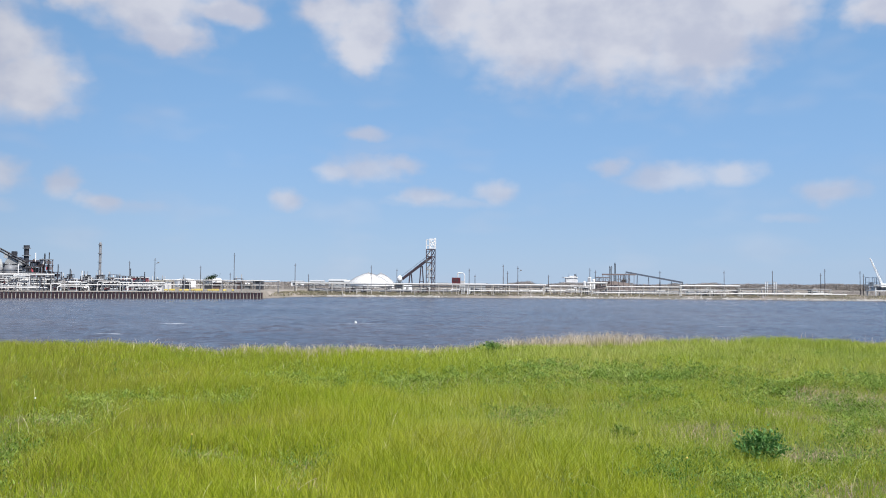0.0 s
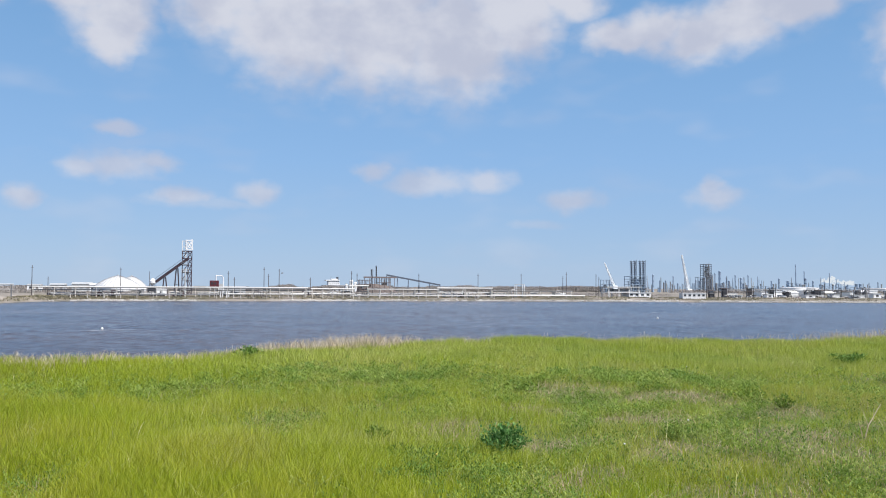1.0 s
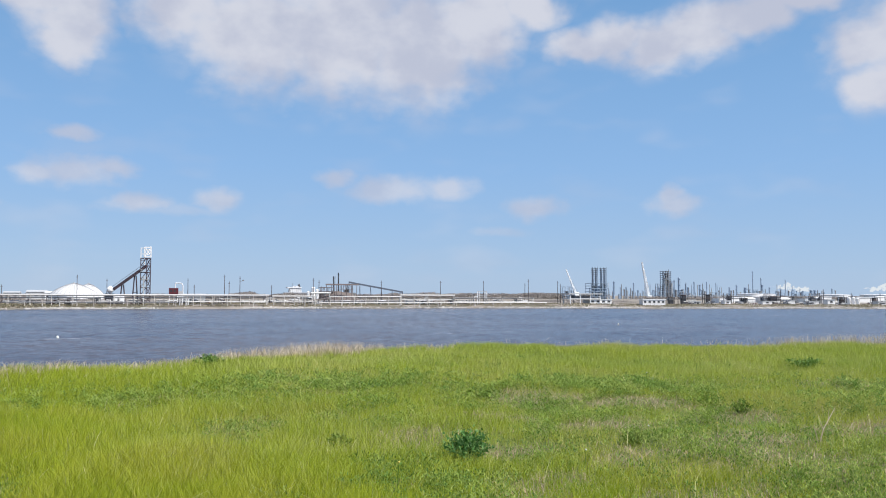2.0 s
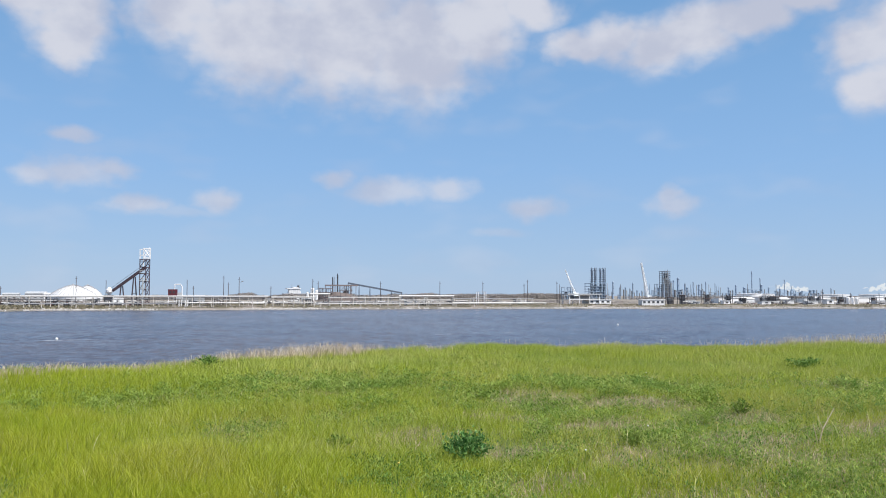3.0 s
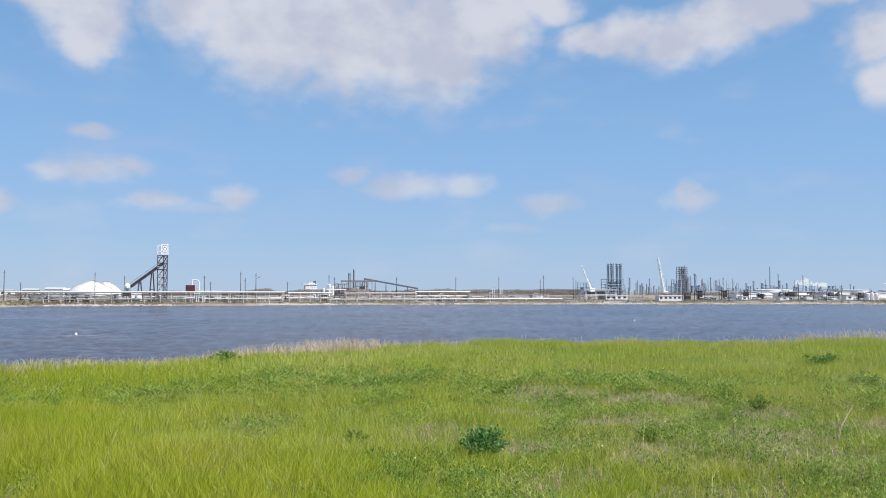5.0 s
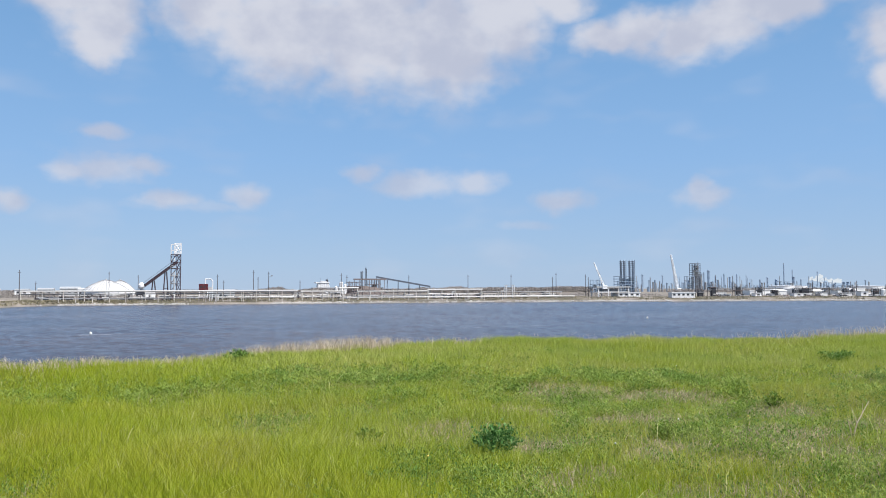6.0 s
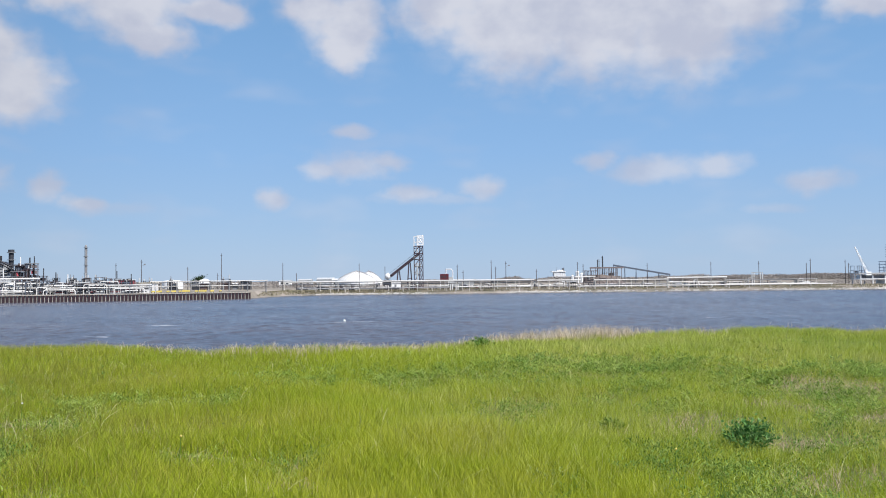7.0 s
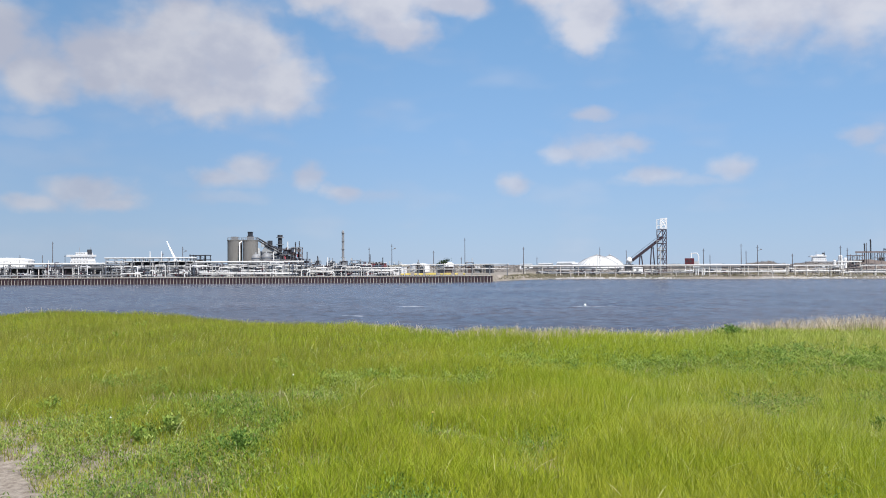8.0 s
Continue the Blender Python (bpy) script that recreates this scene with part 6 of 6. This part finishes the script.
woods("far_woods", 60, 420, 740, 800, 2.0, 10.0, 60000, "distant grey-brown belt of bare woods", 5)
woods("far_scrub", -330, 70, 690, 730, 2.5, 5.5, 30000, "distant low grey-green scrub behind the bank", 6)
woods("refinery_scrub", 400, 760, 640, 680, 2.0, 4.2, 20000, "low scrub before the refinery", 8)
woods("bank_bushes", 200, 420, 335, 385, 0.3, 1.3, 7000, "low brown scrub between the cabins and the warehouses", 21)
woods("pipeway_scrub", -55, 200, 337, 360, 0.4, 1.5, 7000, "low dry scrub behind the pipeway", 22)
woods("quay_scrub", -300, -60, 560, 600, 2.5, 5.0, 9000, "low dark scrub far behind the quay", 23)
woods("inland_scrub", -60, 235, 380, 440, 0.7, 2.4, 20000, "low brown scrub inland of the pipeway", 26)
woods("yard_scrub", -120, -22, 425, 440, 1.2, 3.4, 6000, "low brown scrub before the white stores", 41)
woods("corner_scrub", -62, -30, 318, 345, 0.3, 1.0, 1100, "low dry scrub at the quay's end", 24)
woods("bank_scrub", -20, 12, 341, 347, 0.8, 2.2, 900, "low dry scrub under the conveyor tower", 9)


def bank_grass():
    n = 26000
    x = rng.uniform(-56, 330, n)
    y = shore_y(x) + rng.uniform(6, 26, n)
    keep = patches(x, y, 9.0, 77) > 0.42
    x, y = x[keep], y[keep]
    blades("bank_grass", x, y, rng.uniform(0.25, 0.7, len(x)), rng.uniform(0.15, 0.35, len(x)), BANKGRASS, "dry olive and tan grass on the far bank", "grass", 0.8, 2)


bank_grass()


def corner_grass():
    n = 16000
    x, y = rng.uniform(-59, -18, n), rng.uniform(280, 350, n)
    keep = (y > shore_y(x) + 4) & (patches(x, y, 5.0, 78) > 0.30)
    x, y = x[keep], y[keep]
    blades("corner_grass", x, y, rng.uniform(0.3, 0.9, len(x)), rng.uniform(0.15, 0.35, len(x)), BANKGRASS, "rough olive grass beside the quay's end", "grass", 0.9, 2)


corner_grass()
heater_block(112.5, 600, 9, 10.5, 3, "small process structure beside the stockpile", mat=HAZED_BROWN)
heater_block(128, 604, 8, 12.5, 3, "open frame above the stockpile", mat=HAZED_BROWN)
for tx, r, hgt in ((103, 1.3, 8.0), (106, 1.1, 6.5), (99.5, 1.0, 5.0)):
    tank(tx, 598, r, hgt, 0.6, "slim white silo beside the stockpile", seg=14)


def dark_tree(x, y, hgt):
    t = thing("tree", x, y, near_land(x, y), "small dark green tree bent by the wind", "tree")
    bm = bmesh.new()
    rod(bm, (0, 0, -0.3), (0.5, 0, hgt * 0.5), 0.22, 7, 0.14)
    rod(bm, (0.5, 0, hgt * 0.5), (1.6, 0.2, hgt * 0.8), 0.13, 6, 0.06)
    rod(bm, (0.4, 0, hgt * 0.45), (-0.8, -0.3, hgt * 0.7), 0.11, 6, 0.05)
    part("trunk", bm, WOOD, t)
    n = 900
    c = rng.normal(0, 1, (n, 3)) * (1.3, 0.9, 0.5) + (0.7, 0, hgt * 0.75)
    c[:, 2] += c[:, 0] * 0.35
    crown = blades("crown", c[:, 0], c[:, 1], np.full(n, 0.45), rng.uniform(0.2, 0.35, n), DARKLEAF, "", "", 1.2, 2, (0.4, 0), c[:, 2])
    for key in ("category", "kind"):
        if key in crown:
            del crown[key]
    crown.parent = t


dark_tree(-104.6, 380, 5.6)


def riprap():
    """Broken stone along the far waterline, as one heap of many stones."""
    n = 3600
    x = rng.uniform(-50, 330, n)
    thick = np.interp(x, [-50, -40, 10, 25, 330], [0.5, 0.7, 0.7, 1.0, 1.0]) * np.clip((patches(x, x * 0, 14.0, 90) - 0.3) * 4, 0.05, 1)
    keep = rng.random(n) < thick
    x = x[keep]
    n = len(x)
    y = shore_y(x) + 0.2 + 4.0 * rng.random(n) ** 1.6
    z = ground_z(x, y)
    tmpl = bmesh.new()
    bmesh.ops.create_icosphere(tmpl, subdivisions=1, radius=1)
    tv = np.array([v.co[:] for v in tmpl.verts])
    tf = np.array([[v.index for v in f.verts] for f in tmpl.faces])
    tmpl.free()
    size = rng.uniform(0.12, 0.42, n)
    sc = size[:, None] * rng.uniform(0.6, 1.4, (n, 3)) * (1.3, 1, 0.7)
    jig = 1 + rng.uniform(-0.25, 0.25, (n, len(tv), 1))
    co = tv[None] * jig * sc[:, None, :] + np.stack([x, y, z + 0.1], 1)[:, None, :]
    fc = (tf[None] + (np.arange(n) * len(tv))[:, None, None]).reshape(-1, 3)
    ob = mesh_object("riprap", co.reshape(-1, 3).tolist(), fc.tolist(), STONE)
    tagged(ob, "pale broken stones along the far waterline", "stones", kind="stuff")


riprap()


# ---- buoys ----
def buoy(x, y):
    t = thing("buoy", x, y, 0.0, "small white round buoy on the water", "buoy", "buoys on the river")
    bm = bmesh.new()
    bmesh.ops.create_uvsphere(bm, u_segments=14, v_segments=10, radius=0.17, matrix=Matrix.Translation((0, 0, 0.12)))
    part("float", bm, BUOY, t, smooth=True)
    bm = bmesh.new()
    lathe(bm, 0, 0, [(0.05, 0.27), (0.05, 0.34), (0.03, 0.36)], 10)
    part("eye", bm, BUOY, t)


buoy(-11.8, 115.5)
buoy(81, 140)


# ---- single plants of the field ----
def shrub(x, y, w, hgt, leaves, label, mat=BUSH, leaf=0.035):
    z = near_land(x, y)
    t = thing("leafy_plant", x, y, z, label, "plant", "leafy plants in the field")
    bm = bmesh.new()
    tips = []
    for k in range(26):
        a, q = random.uniform(0, 2 * math.pi), random.uniform(0.2, 1.0)
        tip = Vector((math.cos(a) * w / 2 * q, math.sin(a) * w / 2 * q, hgt * (1.05 - 0.5 * q * q) * random.uniform(0.8, 1.1)))
        tips.append(tip)
        rod(bm, (0, 0, -0.03), tip, 0.006, 4, 0.003)
    part("stalk", bm, mat, t)
    pick = rng.integers(0, 26, leaves)
    f = rng.random(leaves) ** 0.45
    tp = np.array([v[:] for v in tips])[pick]
    c = tp * f[:, None] + rng.normal(0, 1, (leaves, 3)) * (w * 0.07, w * 0.07, hgt * 0.08)
    c[:, 2] = np.maximum(c[:, 2], 0.01)
    ob = blades("foliage", c[:, 0], c[:, 1], rng.uniform(0.04, 0.08, leaves) * leaf / 0.035, rng.uniform(0.7, 1.3, leaves) * leaf, mat, "", "", 1.4, 2, (0, 0), c[:, 2])
    for key in ("category", "kind"):
        if key in ob:
            del ob[key]
    ob.parent = t


shrub(3.06, 8.36, 0.56, 0.33, 1000, "dense dark green leafy plant in the grass", BUSH, 0.022)
shrub(13.5, 15.3, 1.0, 0.22, 420, "bright green leafy clump near the bank's edge", CLOVER, 0.03)
shrub(1.1, 19.6, 0.7, 0.24, 300, "dark green clump at the bank's edge", CLOVER, 0.035)
shrub(7.6, 10.6, 0.6, 0.15, 170, "grey-green leafy weed in the grass", WEED, 0.025)
shrub(-3.62, 6.45, 0.36, 0.17, 260, "dark green leafy weed among tall grass", CLOVER, 0.018)
shrub(-4.6, 7.0, 0.3, 0.2, 260, "small green leafy weed among tall grass", WEED, 0.022)
shrub(4.9, 12.6, 0.7, 0.16, 170, "dull green leafy weed in the grass", WEED, 0.028)
shrub(8.6, 14.5, 0.8, 0.17, 170, "dull green leafy weed in the grass", WEED, 0.028)
for sx, sy, sw in ((-6.87, 8.1, 0.4), (-4.74, 6.74, 0.3), (8.2, 11.5, 0.55), (7.1, 12.6, 0.5), (7.5, 9.7, 0.34), (4.97, 8.2, 0.34), (1.98, 9.7, 0.4)):
    shrub(sx, sy, sw, 0.17, 150, "small dull green leafy weed in the grass", WEED, 0.02)


def dry_twig(x, y):
    t = thing("dry_twig", x, y, near_land(x, y), "pale forked dry twig standing in the grass", "twig")
    bm = bmesh.new()
    for a, b, thick, thin in (((0, 0, -0.03), (0.07, 0, 0.18), 0.008, 0.006), ((0.07, 0, 0.18), (0.25, 0.02, 0.40), 0.006, 0.003), ((0.07, 0, 0.18), (0.05, 0.05, 0.34), 0.003, 0.002),
                              ((0.15, 0.01, 0.28), (0.16, 0.01, 0.39), 0.003, 0.002), ((0.0, 0, 0.05), (-0.05, 0, 0.24), 0.006, 0.003)):
        rod(bm, a, b, thick, 5, thin)
    part("branch", bm, REED, t)


dry_twig(6.76, 7.5)


def wild_flower(x, y, tall, mat):
    t = thing("wild_flower", x, y, near_land(x, y), "small pale wild flower on a thin stalk in the grass", "flower", "wild flowers in the field")
    bm = bmesh.new()
    rod(bm, (0, 0, -0.02), (0.02, 0, tall), 0.003, 4)
    part("stalk", bm, CLOVER, t)
    bm = bmesh.new()
    lathe(bm, 0.02, 0, [(0.003, tall - 0.005), (0.009, tall), (0.010, tall + 0.006), (0.004, tall + 0.010)], 8)
    part("bloom", bm, mat, t)


for fx, fy, tall, mat in ((8.3, 13.4, 0.30, BUOY), (10.4, 14.9, 0.32, YELLOW), (5.15, 8.3, 0.2, BUOY), (5.9, 8.1, 0.2, YELLOW), (3.9, 7.4, 0.22, BUOY), (1.9, 6.9, 0.3, YELLOW),
                          (-4.3, 8.9, 0.32, BUOY), (-2.2, 7.3, 0.34, YELLOW), (-5.0, 6.6, 0.26, BUOY), (9.7, 11.2, 0.22, YELLOW)):
    wild_flower(fx, fy, tall, mat)
